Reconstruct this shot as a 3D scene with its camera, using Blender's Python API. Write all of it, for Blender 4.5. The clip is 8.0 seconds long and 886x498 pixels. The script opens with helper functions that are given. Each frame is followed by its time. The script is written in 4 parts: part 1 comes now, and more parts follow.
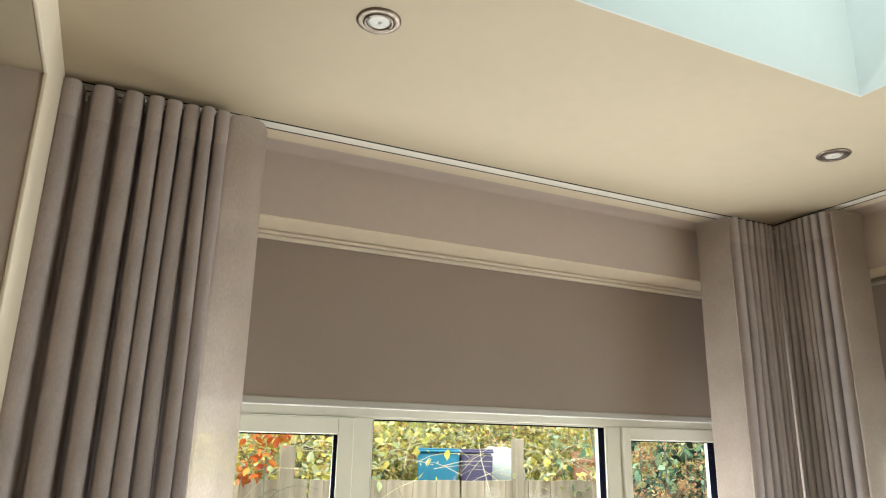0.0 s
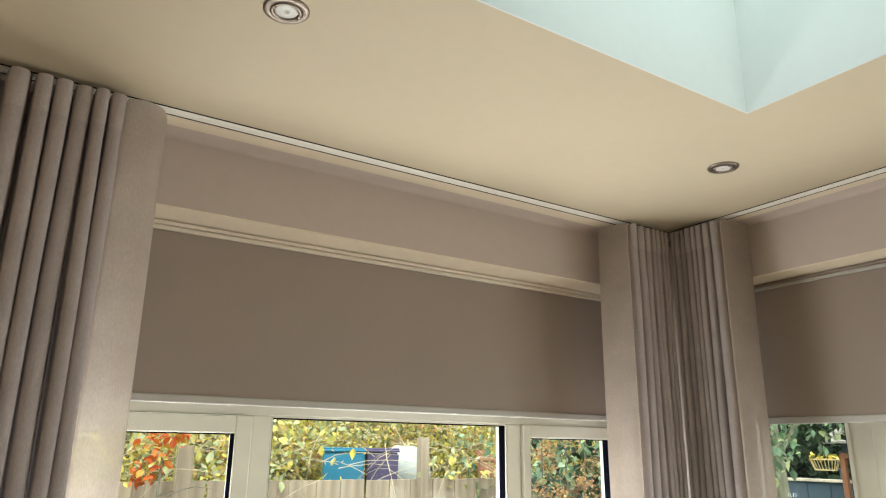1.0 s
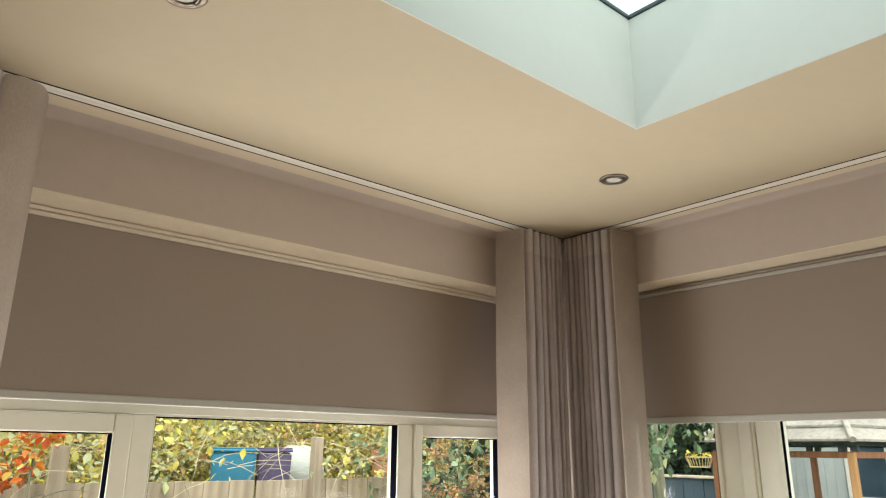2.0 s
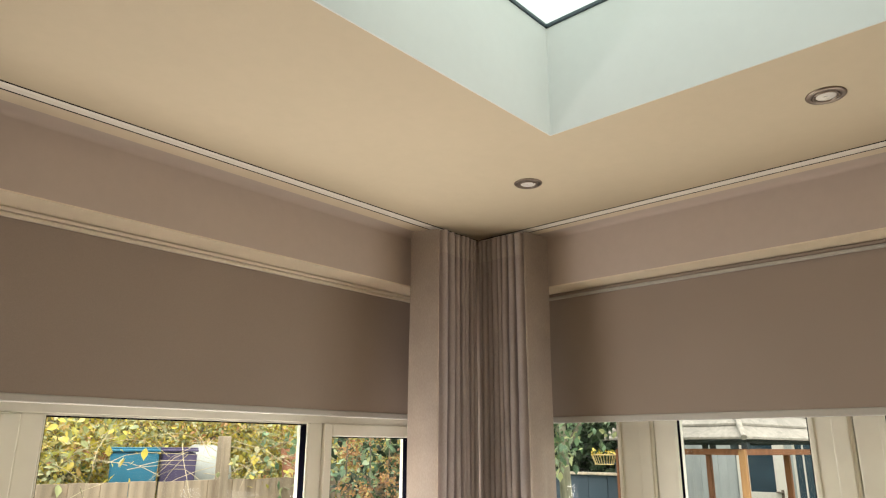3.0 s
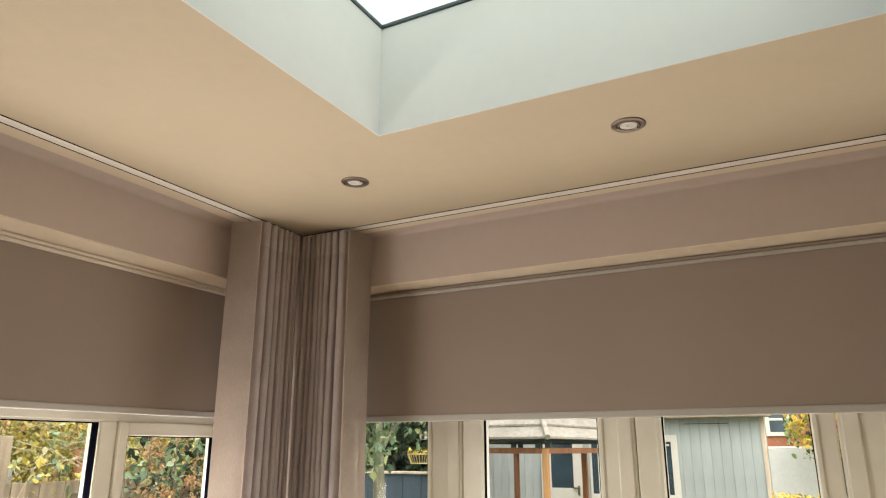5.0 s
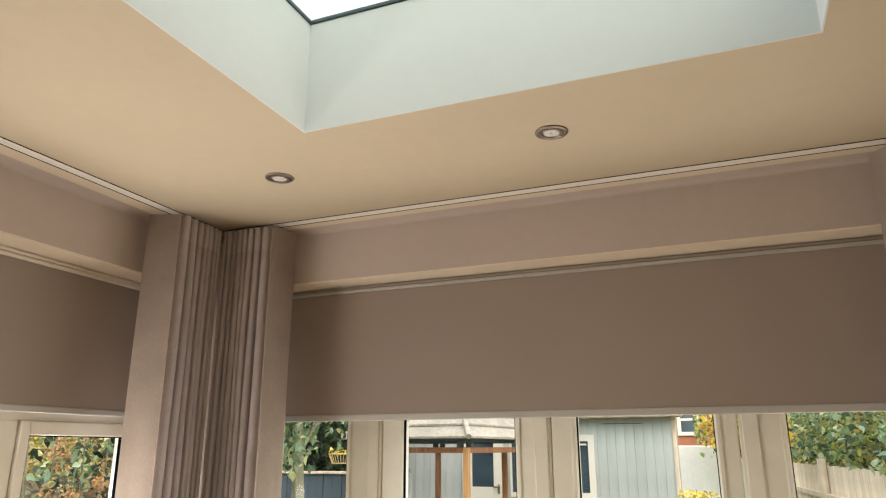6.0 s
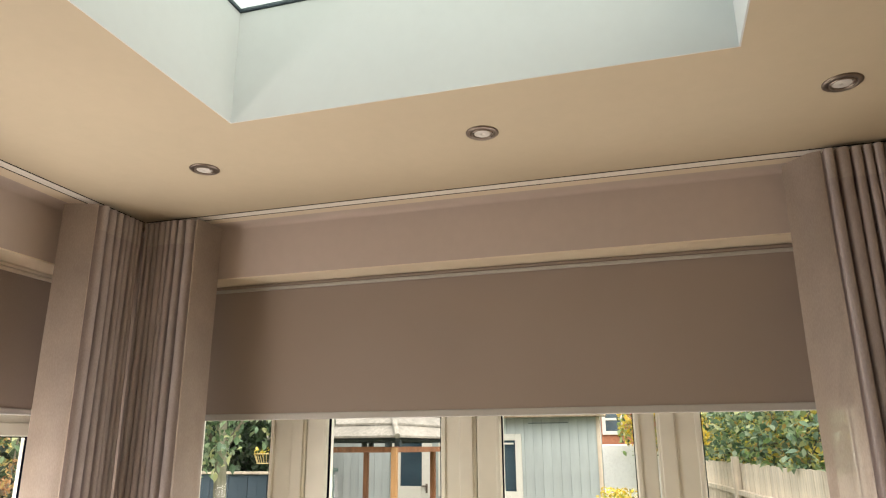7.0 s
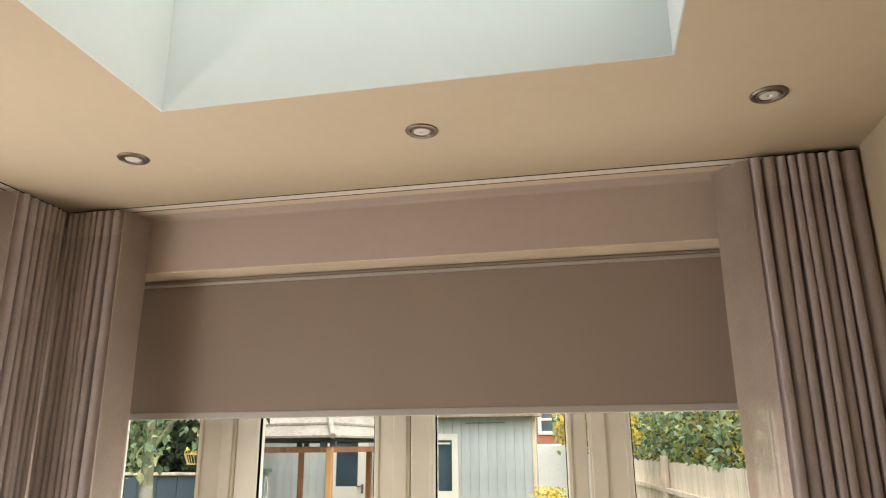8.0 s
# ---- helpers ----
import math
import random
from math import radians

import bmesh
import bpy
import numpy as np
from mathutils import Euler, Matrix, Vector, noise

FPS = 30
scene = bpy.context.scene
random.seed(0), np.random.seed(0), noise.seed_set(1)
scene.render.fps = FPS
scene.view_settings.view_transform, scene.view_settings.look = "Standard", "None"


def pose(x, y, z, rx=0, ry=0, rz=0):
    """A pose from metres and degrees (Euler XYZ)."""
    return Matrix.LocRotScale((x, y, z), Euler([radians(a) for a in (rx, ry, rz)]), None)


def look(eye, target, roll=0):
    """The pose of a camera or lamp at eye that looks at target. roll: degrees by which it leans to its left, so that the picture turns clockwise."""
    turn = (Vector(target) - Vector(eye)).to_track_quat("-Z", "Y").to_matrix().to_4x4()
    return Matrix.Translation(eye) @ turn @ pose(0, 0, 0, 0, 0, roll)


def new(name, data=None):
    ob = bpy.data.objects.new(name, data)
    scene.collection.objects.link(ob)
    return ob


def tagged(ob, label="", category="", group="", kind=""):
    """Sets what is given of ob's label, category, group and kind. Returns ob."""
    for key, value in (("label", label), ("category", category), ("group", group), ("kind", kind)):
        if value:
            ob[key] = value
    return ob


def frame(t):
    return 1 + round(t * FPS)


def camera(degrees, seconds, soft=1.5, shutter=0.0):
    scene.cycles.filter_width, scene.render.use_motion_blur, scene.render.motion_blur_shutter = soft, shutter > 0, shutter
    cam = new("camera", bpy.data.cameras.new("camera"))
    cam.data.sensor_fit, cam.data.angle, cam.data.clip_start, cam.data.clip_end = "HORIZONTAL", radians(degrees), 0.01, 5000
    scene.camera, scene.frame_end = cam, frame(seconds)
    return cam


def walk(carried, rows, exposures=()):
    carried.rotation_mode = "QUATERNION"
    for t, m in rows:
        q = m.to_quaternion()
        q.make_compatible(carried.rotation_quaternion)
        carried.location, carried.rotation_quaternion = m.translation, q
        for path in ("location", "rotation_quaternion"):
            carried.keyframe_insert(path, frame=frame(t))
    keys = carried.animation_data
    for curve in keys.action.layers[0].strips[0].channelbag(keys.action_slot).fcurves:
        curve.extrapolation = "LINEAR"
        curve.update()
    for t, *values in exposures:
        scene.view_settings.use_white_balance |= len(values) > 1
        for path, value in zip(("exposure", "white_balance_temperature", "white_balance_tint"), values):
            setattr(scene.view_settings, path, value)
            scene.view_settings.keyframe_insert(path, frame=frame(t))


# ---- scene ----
cam = camera(64.9, 8.0, soft=1.2)
PATH = [
    (0, (0.0, 0.0, 1.56), (0.816, 1.741, 2.11), 1.1),
    (0.5, (0.013, -0.005, 1.559), (0.923, 1.689, 2.11), 0.9),
    (1, (0.021, -0.008, 1.557), (1.053, 1.614, 2.109), 0.7),
    (1.5, (0.027, -0.014, 1.557), (1.18, 1.524, 2.109), 0.6),
    (2, (0.03, -0.023, 1.557), (1.283, 1.434, 2.11), 0.5),
    (3.5, (0.047, -0.037, 1.559), (1.542, 1.171, 2.109), 0.2),
    (4, (0.057, -0.042, 1.558), (1.626, 1.069, 2.109), 0.2),
    (4.5, (0.065, -0.049, 1.556), (1.702, 0.959, 2.108), 0.1),
    (6, (0.062, -0.074, 1.556), (1.844, 0.649, 2.107), -0.1),
    (6.5, (0.066, -0.08, 1.556), (1.881, 0.555, 2.106), -0.2),
    (7, (0.075, -0.088, 1.554), (1.919, 0.458, 2.103), -0.3),
    (7.5, (0.086, -0.091, 1.554), (1.953, 0.37, 2.102), -0.3),
    (8, (0.091, -0.099, 1.553), (1.976, 0.286, 2.101), -0.4),
]
walk(cam, [(t, look(eye, target, roll)) for t, eye, target, roll in PATH], [(0.0, 1.88, 5900, 4), (1.0, 1.75, 6000, 5), (2.0, 1.61, 6300, 8), (4.0, 1.54, 6700, 14), (6.0, 1.56, 6700, 15), (8.0, 1.66, 6700, 16)])

# ---- world and light ----
world = bpy.data.worlds.new("overcast_sky")
scene.world = world
world.use_nodes = True
wn = world.node_tree.nodes
wl = world.node_tree.links
sky = wn.new("ShaderNodeTexSky")
sky.sky_type = "NISHITA"
sky.sun_disc = False
sky.sun_elevation = radians(55)
sky.sun_rotation = radians(220)
sky.air_density, sky.dust_density = 1.6, 3.0
wn["Background"].inputs["Strength"].default_value = 0.05
wl.new(sky.outputs["Color"], wn["Background"].inputs["Color"])
cloud_light = wn.new("ShaderNodeBackground")       # an even white cloud cover over the blue
cloud_light.inputs["Color"].default_value = (0.96, 1.0, 0.90, 1)
cloud_light.inputs["Strength"].default_value = 0.76
both = wn.new("ShaderNodeAddShader")
wl.new(wn["Background"].outputs[0], both.inputs[0])
wl.new(cloud_light.outputs[0], both.inputs[1])
wl.new(both.outputs[0], wn["World Output"].inputs["Surface"])

sun = new("sun", bpy.data.lights.new("sun", "SUN"))
sun.data.energy, sun.data.angle, sun.data.color = 0.7, radians(70), (1.0, 0.94, 0.84)
sun.matrix_world = look((-3.2, -3.9, 7.2), (0, 0, 0))


def daylight(name, m, w, h, power, color):
    lamp = new(name, bpy.data.lights.new(name, "AREA"))
    lamp.data.shape, lamp.data.size, lamp.data.size_y = "RECTANGLE", w, h
    lamp.data.energy, lamp.data.color = power, color
    lamp.matrix_world = m
    return lamp


# the sky's light through the lower part of the window and of the doors
daylight("window_sky", pose(1.22, 2.29, 1.14, -90, 0, 0), 2.1, 0.44, 17, (1.0, 0.97, 0.91))
daylight("door_sky", pose(2.80, 0.45, 0.70, 90, 0, 90), 2.4, 1.15, 21, (1.0, 0.97, 0.91))

# ---- materials ----


def material(name, color, rough=0.6, metal=0.0, grain=0.0, grain_scale=60.0, blotch=0.0, blotch_scale=2.0, bump=0.0,
             bump_scale=200.0, stretch=(1, 1, 1), per_object=0.0, per_island=None, spec=0.5):
    m = bpy.data.materials.new(name)
    m.use_nodes = True
    n, l = m.node_tree.nodes, m.node_tree.links
    b = n["Principled BSDF"]
    b.inputs["Roughness"].default_value = rough
    b.inputs["Metallic"].default_value = metal
    b.inputs["Specular IOR Level"].default_value = spec
    co = n.new("ShaderNodeTexCoord")
    mp = n.new("ShaderNodeMapping")
    mp.inputs["Scale"].default_value = stretch
    l.new(co.outputs["Object"], mp.inputs["Vector"])
    value = None

    def noisy(scale, amount, detail, source):
        t = n.new("ShaderNodeTexNoise")
        t.inputs["Scale"].default_value, t.inputs["Detail"].default_value = scale, detail
        l.new(source, t.inputs["Vector"])
        r = n.new("ShaderNodeMapRange")
        r.inputs["From Min"].default_value, r.inputs["From Max"].default_value = 0.3, 0.7
        r.inputs["To Min"].default_value, r.inputs["To Max"].default_value = 1 - amount, 1 + amount
        l.new(t.outputs["Fac"], r.inputs["Value"])
        return r.outputs["Result"]

    def times(a, c):
        if a is None:
            return c
        x = n.new("ShaderNodeMath")
        x.operation = "MULTIPLY"
        l.new(a, x.inputs[0])
        l.new(c, x.inputs[1])
        return x.outputs[0]

    if grain:
        value = times(value, noisy(grain_scale, grain, 4, mp.outputs["Vector"]))
    if blotch:
        value = times(value, noisy(blotch_scale, blotch, 3, co.outputs["Object"]))
    if per_object:
        info = n.new("ShaderNodeObjectInfo")
        r = n.new("ShaderNodeMapRange")
        r.inputs["To Min"].default_value, r.inputs["To Max"].default_value = 1 - per_object, 1 + per_object
        l.new(info.outputs["Random"], r.inputs["Value"])
        value = times(value, r.outputs["Result"])
    if per_island:
        g = n.new("ShaderNodeNewGeometry")
        ramp = n.new("ShaderNodeValToRGB")
        ramp.color_ramp.interpolation = "CONSTANT"
        e = ramp.color_ramp.elements
        while len(e) < len(per_island):
            e.new(0.5)
        for i, c in enumerate(per_island):
            e[i].position, e[i].color = i / len(per_island), (*c, 1)
        l.new(g.outputs["Random Per Island"], ramp.inputs["Fac"])
        base = ramp.outputs["Color"]
    else:
        rgb = n.new("ShaderNodeRGB")
        rgb.outputs[0].default_value = (*color, 1)
        base = rgb.outputs[0]
    if value is not None:
        x = n.new("ShaderNodeVectorMath")
        x.operation = "SCALE"
        l.new(base, x.inputs[0])
        l.new(value, x.inputs["Scale"])
        base = x.outputs[0]
    l.new(base, b.inputs["Base Color"])
    if bump:
        t = n.new("ShaderNodeTexNoise")
        t.inputs["Scale"].default_value, t.inputs["Detail"].default_value = bump_scale, 3
        l.new(mp.outputs["Vector"], t.inputs["Vector"])
        k = n.new("ShaderNodeBump")
        k.inputs["Strength"].default_value, k.inputs["Distance"].default_value = bump, 0.002
        l.new(t.outputs["Fac"], k.inputs["Height"])
        l.new(k.outputs["Normal"], b.inputs["Normal"])
    m["base_node"] = b.name
    return m


def thin_cloth(name, color, see_through, glow, weave=900.0):
    """Woven cloth: part diffuse, part translucent, with pinholes between the threads."""
    m = material(name, color, rough=0.95, grain=0.08, grain_scale=420, blotch=0.06, blotch_scale=9, bump=0.6, bump_scale=weave,
                 stretch=(1, 1, 0.25), spec=0.1)
    n, l = m.node_tree.nodes, m.node_tree.links
    b = n["Principled BSDF"]
    tr = n.new("ShaderNodeBsdfTranslucent")
    src = b.inputs["Base Color"].links[0].from_socket
    l.new(src, tr.inputs["Color"])
    mix = n.new("ShaderNodeMixShader")
    mix.inputs["Fac"].default_value = glow
    l.new(b.outputs[0], mix.inputs[1])
    l.new(tr.outputs[0], mix.inputs[2])
    clear = n.new("ShaderNodeBsdfTransparent")
    mix2 = n.new("ShaderNodeMixShader")
    mix2.inputs["Fac"].default_value = see_through
    l.new(mix.outputs[0], mix2.inputs[1])
    l.new(clear.outputs[0], mix2.inputs[2])
    l.new(mix2.outputs[0], n["Material Output"].inputs["Surface"])
    return m


def clear_glass(name, tint=(1, 1, 1), gloss=0.010):
    m = bpy.data.materials.new(name)
    m.use_nodes = True
    n, l = m.node_tree.nodes, m.node_tree.links
    n.remove(n["Principled BSDF"])
    t = n.new("ShaderNodeBsdfTransparent")
    t.inputs["Color"].default_value = (*tint, 1)
    g = n.new("ShaderNodeBsdfGlossy")
    g.inputs["Roughness"].default_value = 0.02
    x = n.new("ShaderNodeMixShader")
    x.inputs["Fac"].default_value = gloss
    l.new(t.outputs[0], x.inputs[1])
    l.new(g.outputs[0], x.inputs[2])
    l.new(x.outputs[0], n["Material Output"].inputs["Surface"])
    return m


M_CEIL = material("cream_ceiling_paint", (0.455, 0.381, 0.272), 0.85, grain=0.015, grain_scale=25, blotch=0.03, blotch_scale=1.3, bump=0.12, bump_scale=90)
M_SHAFT = material("white_shaft_paint", (0.56, 0.59, 0.595), 0.8, grain=0.01, grain_scale=30, blotch=0.02, blotch_scale=1.5, bump=0.1, bump_scale=90)
M_WALL = material("taupe_wall_paint", (0.510, 0.432, 0.387), 0.85, grain=0.02, grain_scale=25, blotch=0.03, blotch_scale=1.5, bump=0.12, bump_scale=90)
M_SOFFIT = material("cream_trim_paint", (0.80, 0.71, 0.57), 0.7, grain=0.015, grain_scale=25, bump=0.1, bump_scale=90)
# ceiling colour raised to carry the bounced light along the margin
M_MARGIN_LIT = material("brightened_ceiling_margin", (0.70, 0.61, 0.475), 0.85, grain=0.015, grain_scale=25, bump=0.1, bump_scale=90)
M_FLOOR = material("oak_floor", (0.46, 0.37, 0.27), 0.45, grain=0.25, grain_scale=14, stretch=(0.5, 8, 1), blotch=0.12, blotch_scale=1.0, bump=0.1, bump_scale=40)
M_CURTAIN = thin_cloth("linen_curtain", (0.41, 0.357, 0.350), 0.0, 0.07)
# same linen, see-through, with base colour lifted and warmed as painted backlight
M_SHEER = thin_cloth("backlit_tone_linen", (0.57, 0.49, 0.425), 0.25, 0.52)
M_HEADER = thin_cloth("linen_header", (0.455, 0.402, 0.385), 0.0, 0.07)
M_BLIND = material("taupe_blind_cloth", (0.330, 0.270, 0.233), 0.9, grain=0.05, grain_scale=500, blotch=0.04, blotch_scale=1.5, bump=0.3, bump_scale=1500, spec=0.15)
M_RAIL = material("cream_powder_coat", (0.72, 0.64, 0.53), 0.35, grain=0.02, grain_scale=80)
M_BAR = material("pale_grey_bar", (0.46, 0.44, 0.41), 0.4, grain=0.03, grain_scale=80)
M_UPVC = material("white_upvc", (0.85, 0.83, 0.72), 0.35, grain=0.02, grain_scale=12, blotch=0.03, blotch_scale=3, bump=0.03, bump_scale=300)
M_GASKET = material("black_gasket", (0.003, 0.003, 0.006), 0.9, grain=0.1, grain_scale=100, spec=0.0)
# flat black that paints the shadow lines beside the tracks
M_GAP = material("gap_shade_black", (0.006, 0.006, 0.006), 1.0, grain=0.1, spec=0.0)
M_TRACK = material("white_track", (0.80, 0.77, 0.70), 0.3, grain=0.02, grain_scale=60)
M_STEEL = material("brushed_nickel", (0.22, 0.178, 0.145), 0.42, 1.0, grain=0.06, grain_scale=90, bump=0.05, bump_scale=400)
M_DARKMETAL = material("dark_inner_metal", (0.16, 0.14, 0.12), 0.4, 0.8, grain=0.05)
M_LENS = material("frosted_lens", (0.55, 0.52, 0.48), 0.35, grain=0.03, grain_scale=300)
M_ROOFFRAME = material("dark_blue_grey_frame", (0.04, 0.062, 0.078), 0.4, grain=0.1, grain_scale=60)
M_GLASS = clear_glass("window_glass")
M_ROOFGLASS = clear_glass("rooflight_glass", (0.70, 0.735, 0.70), 0.04)

# ---- helpers for building ----


def box(bm, x0, x1, y0, y1, z0, z1, bevel=0.0):
    m = Matrix.LocRotScale(((x0 + x1) / 2, (y0 + y1) / 2, (z0 + z1) / 2), None, (abs(x1 - x0), abs(y1 - y0), abs(z1 - z0)))
    r = bmesh.ops.create_cube(bm, size=1, matrix=m)
    if bevel:
        edges = {e for v in r["verts"] for e in v.link_edges}
        bmesh.ops.bevel(bm, geom=list(edges), offset=bevel, segments=2, profile=0.5, affect="EDGES")
    return bm


def one_box(*a, bevel=0.0):
    return box(bmesh.new(), *a, bevel=bevel)


def tube(bm, a, b, ra, rb, sides=8):
    """A tapered round bar from a to b."""
    a, b = Vector(a), Vector(b)
    q = (b - a).to_track_quat("Z", "Y").to_matrix().to_4x4()
    bmesh.ops.create_cone(bm, cap_ends=True, segments=sides, radius1=ra, radius2=rb, depth=(b - a).length, matrix=Matrix.Translation((a + b) / 2) @ q)
    return bm


def ring(bm, profile, sides=40, at=(0, 0, 0)):
    """A turned shape about the z axis from a closed (radius, height) profile."""
    loops = []
    for i in range(sides):
        c, s = math.cos(2 * math.pi * i / sides), math.sin(2 * math.pi * i / sides)
        loops.append([bm.verts.new((at[0] + r * c, at[1] + r * s, at[2] + z)) for r, z in profile])
    for i in range(sides):
        p, q = loops[i], loops[(i + 1) % sides]
        for j in range(len(profile)):
            k = (j + 1) % len(profile)
            bm.faces.new((p[j], q[j], q[k], p[k]))
    return bm


def mesh_of(name, bm, mat, smooth=False):
    me = bpy.data.meshes.new(name)
    bmesh.ops.recalc_face_normals(bm, faces=bm.faces)
    bm.to_mesh(me)
    bm.free()
    me.materials.append(mat)
    if smooth:
        me.polygons.foreach_set("use_smooth", [True] * len(me.polygons))
    return me


def part(name, bm, mat, parent, label="", smooth=False):
    ob = new(name, mesh_of(name, bm, mat, smooth))
    ob.parent = parent
    if label:
        tagged(ob, label)
    return ob


def thing(name, label, category, group="", at=(0, 0, 0), kind=""):
    ob = new(name)
    ob.location = at
    return tagged(ob, label, category, group, kind)


def solid(name, bm, mat, label, category, kind="structure", smooth=False):
    return tagged(new(name, mesh_of(name, bm, mat, smooth)), label, category, "", kind)


# ---- room shell ----
H, HW = 2.42, 2.28            # ceiling of the extension and of the room it opens to
NX, NY = -0.20, 1.50          # the nib where the two meet
WX, WY, SY = 2.403, 1.955, -0.942   # inner faces of the east, north and south walls
SOF = 2.199                   # head of the window and door openings
SK = (0.60, 1.593, -0.34, 0.972)    # rooflight opening
TA, TB = (1.791, 1.843), (2.262, 2.314)   # slots of the curtain tracks

xs = [NX, SK[0], SK[1], TB[0], TB[1], WX]
ys = [SY, SK[2], SK[3], TA[0], TA[1], WY]
bm = bmesh.new()
for i in range(5):
    for j in range(5):
        hole = (i == 1 and j == 1) or (j == 3 and i <= 3) or (i == 3 and j <= 3)
        if not hole:
            box(bm, xs[i], xs[i + 1], ys[j], ys[j + 1], H, H + 0.045)
solid("ceiling", bm, M_CEIL, "smooth cream painted plaster ceiling with a rooflight opening", "ceiling")
# unseen roof slab, added to keep light from leaking through the ceiling
bm = bmesh.new()
for a in ((NX - 0.3, SK[0] - 0.06, SY - 0.3, WY + 0.3), (SK[1] + 0.06, WX + 0.35, SY - 0.3, WY + 0.3),
          (SK[0] - 0.06, SK[1] + 0.06, SY - 0.3, SK[2] - 0.06), (SK[0] - 0.06, SK[1] + 0.06, SK[3] + 0.06, WY + 0.3)):
    box(bm, *a, H + 0.047, H + 0.22)
solid("roof_deck", bm, M_CEIL, "unseen flat roof slab added above the ceiling to block light leaks", "roof")
zt, t = 2.766, 0.004          # top of the shaft; its plaster lining runs down to the ceiling's face
shaft = thing("wall_rooflight_shaft", "white plastered shaft rising to the rooflight", "wall", kind="structure")
for a in ((SK[0] - 0.06, SK[0], SK[2] - 0.06, SK[3] + 0.06), (SK[1], SK[1] + 0.06, SK[2] - 0.06, SK[3] + 0.06),
          (SK[0], SK[1], SK[2] - 0.06, SK[2]), (SK[0], SK[1], SK[3], SK[3] + 0.06)):
    part("upstand", one_box(*a, H + 0.046, zt), M_SHAFT, shaft)
for a in ((SK[0], SK[0] + t, SK[2], SK[3]), (SK[1] - t, SK[1], SK[2], SK[3]),
          (SK[0] + t, SK[1] - t, SK[2], SK[2] + t), (SK[0] + t, SK[1] - t, SK[3] - t, SK[3])):
    part("lining", one_box(*a, H - 0.001, zt), M_SHAFT, shaft)

bm = bmesh.new()
box(bm, -5.0, NX, NY, WY + 0.30, 0, H + 0.045)                       # nib and the wall that goes on from it
solid("wall_nib", bm, M_WALL, "taupe painted wall beside the curtained bay", "wall")
bm = bmesh.new()
WIN = (0.10, 2.34, 0.90)      # window opening: from, to, sill
box(bm, NX, WIN[0], WY, WY + 0.30, 0, H)
box(bm, WIN[1], WX + 0.35, WY, WY + 0.30, 0, H)
box(bm, WIN[0], WIN[1], WY, WY + 0.30, 0, WIN[2])
box(bm, WIN[0], WIN[1], WY, WY + 0.30, SOF + 0.004, H)
solid("wall_north", bm, M_WALL, "taupe painted wall with a wide window opening", "wall")
bm = bmesh.new()
DOOR = (-0.82, 1.87)
box(bm, WX, WX + 0.35, SY - 0.3, DOOR[0], 0, H)
box(bm, WX, WX + 0.35, DOOR[1], WY, 0, H)
box(bm, WX, WX + 0.35, DOOR[0], DOOR[1], SOF + 0.004, H)
solid("wall_east", bm, M_WALL, "taupe painted wall with a wide door opening", "wall")
# thin cream skins put the daylight from below into the soffits' colour
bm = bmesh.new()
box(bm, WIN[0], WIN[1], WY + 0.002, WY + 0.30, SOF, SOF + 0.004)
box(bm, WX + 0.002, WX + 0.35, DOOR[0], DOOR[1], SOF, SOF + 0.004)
solid("trim_soffit", bm, M_SOFFIT, "underside of the openings' heads, coloured paler for daylight from below", "trim")
solid("wall_south", one_box(-5.0, WX, SY - 0.3, SY, 0, H + 0.045), M_CEIL, "plain cream painted wall", "wall")
solid("wall_west", one_box(-5.3, -5.0, SY - 0.3, WY + 0.3, 0, H + 0.045), M_CEIL, "plain cream painted wall", "wall")
bm = bmesh.new()
box(bm, -5.0, NX - 0.004, SY, NY, HW, H + 0.2)
solid("ceiling_low", bm, M_CEIL, "lower cream painted ceiling of the adjoining room", "ceiling")
# a small plaster cove rounds the ceiling into the walls behind the tracks
def run(prof, axis, lo, hi, bm):
    """A moulding of the given section, drawn along one wall."""
    ends = [[bm.verts.new((e, q, z) if axis == "x" else (q, e, z)) for q, z in prof] for e in (lo, hi)]
    for i in range(len(prof) - 1):
        bm.faces.new((ends[0][i], ends[0][i + 1], ends[1][i + 1], ends[1][i]))
    return bm


def cove_curve(start, wall, drop):
    turn = [math.pi / 2 * i / 10 for i in range(11)]
    return [(start + (wall - 0.001 - start) * math.sin(a), H - 0.0006 - drop * (1 - math.cos(a))) for a in turn]


flat, curve = bmesh.new(), bmesh.new()
for axis, lo, hi, edge, wall, wide in (("x", NX + 0.006, WX - 0.002, TA[1], WY, 0.060), ("y", SY + 0.002, WY - 0.04, TB[1], WX, 0.042)):
    run([(edge + 0.001, H + 0.003), (edge + 0.001, H - 0.0006), (edge + wide, H - 0.0006)], axis, lo, hi, flat)
    run(cove_curve(edge + wide, wall, 0.018) + [(wall - 0.001, H - 0.020)], axis, lo, hi, curve)
# margin is ceiling too; its paler colour is painted bounce light
solid("trim_ceiling_margin", flat, M_MARGIN_LIT, "ceiling margin behind the tracks, coloured lighter for bounced light", "trim")
solid("trim_cove", curve, M_WALL, "taupe painted cove rounding ceiling into walls", "trim", smooth=True)
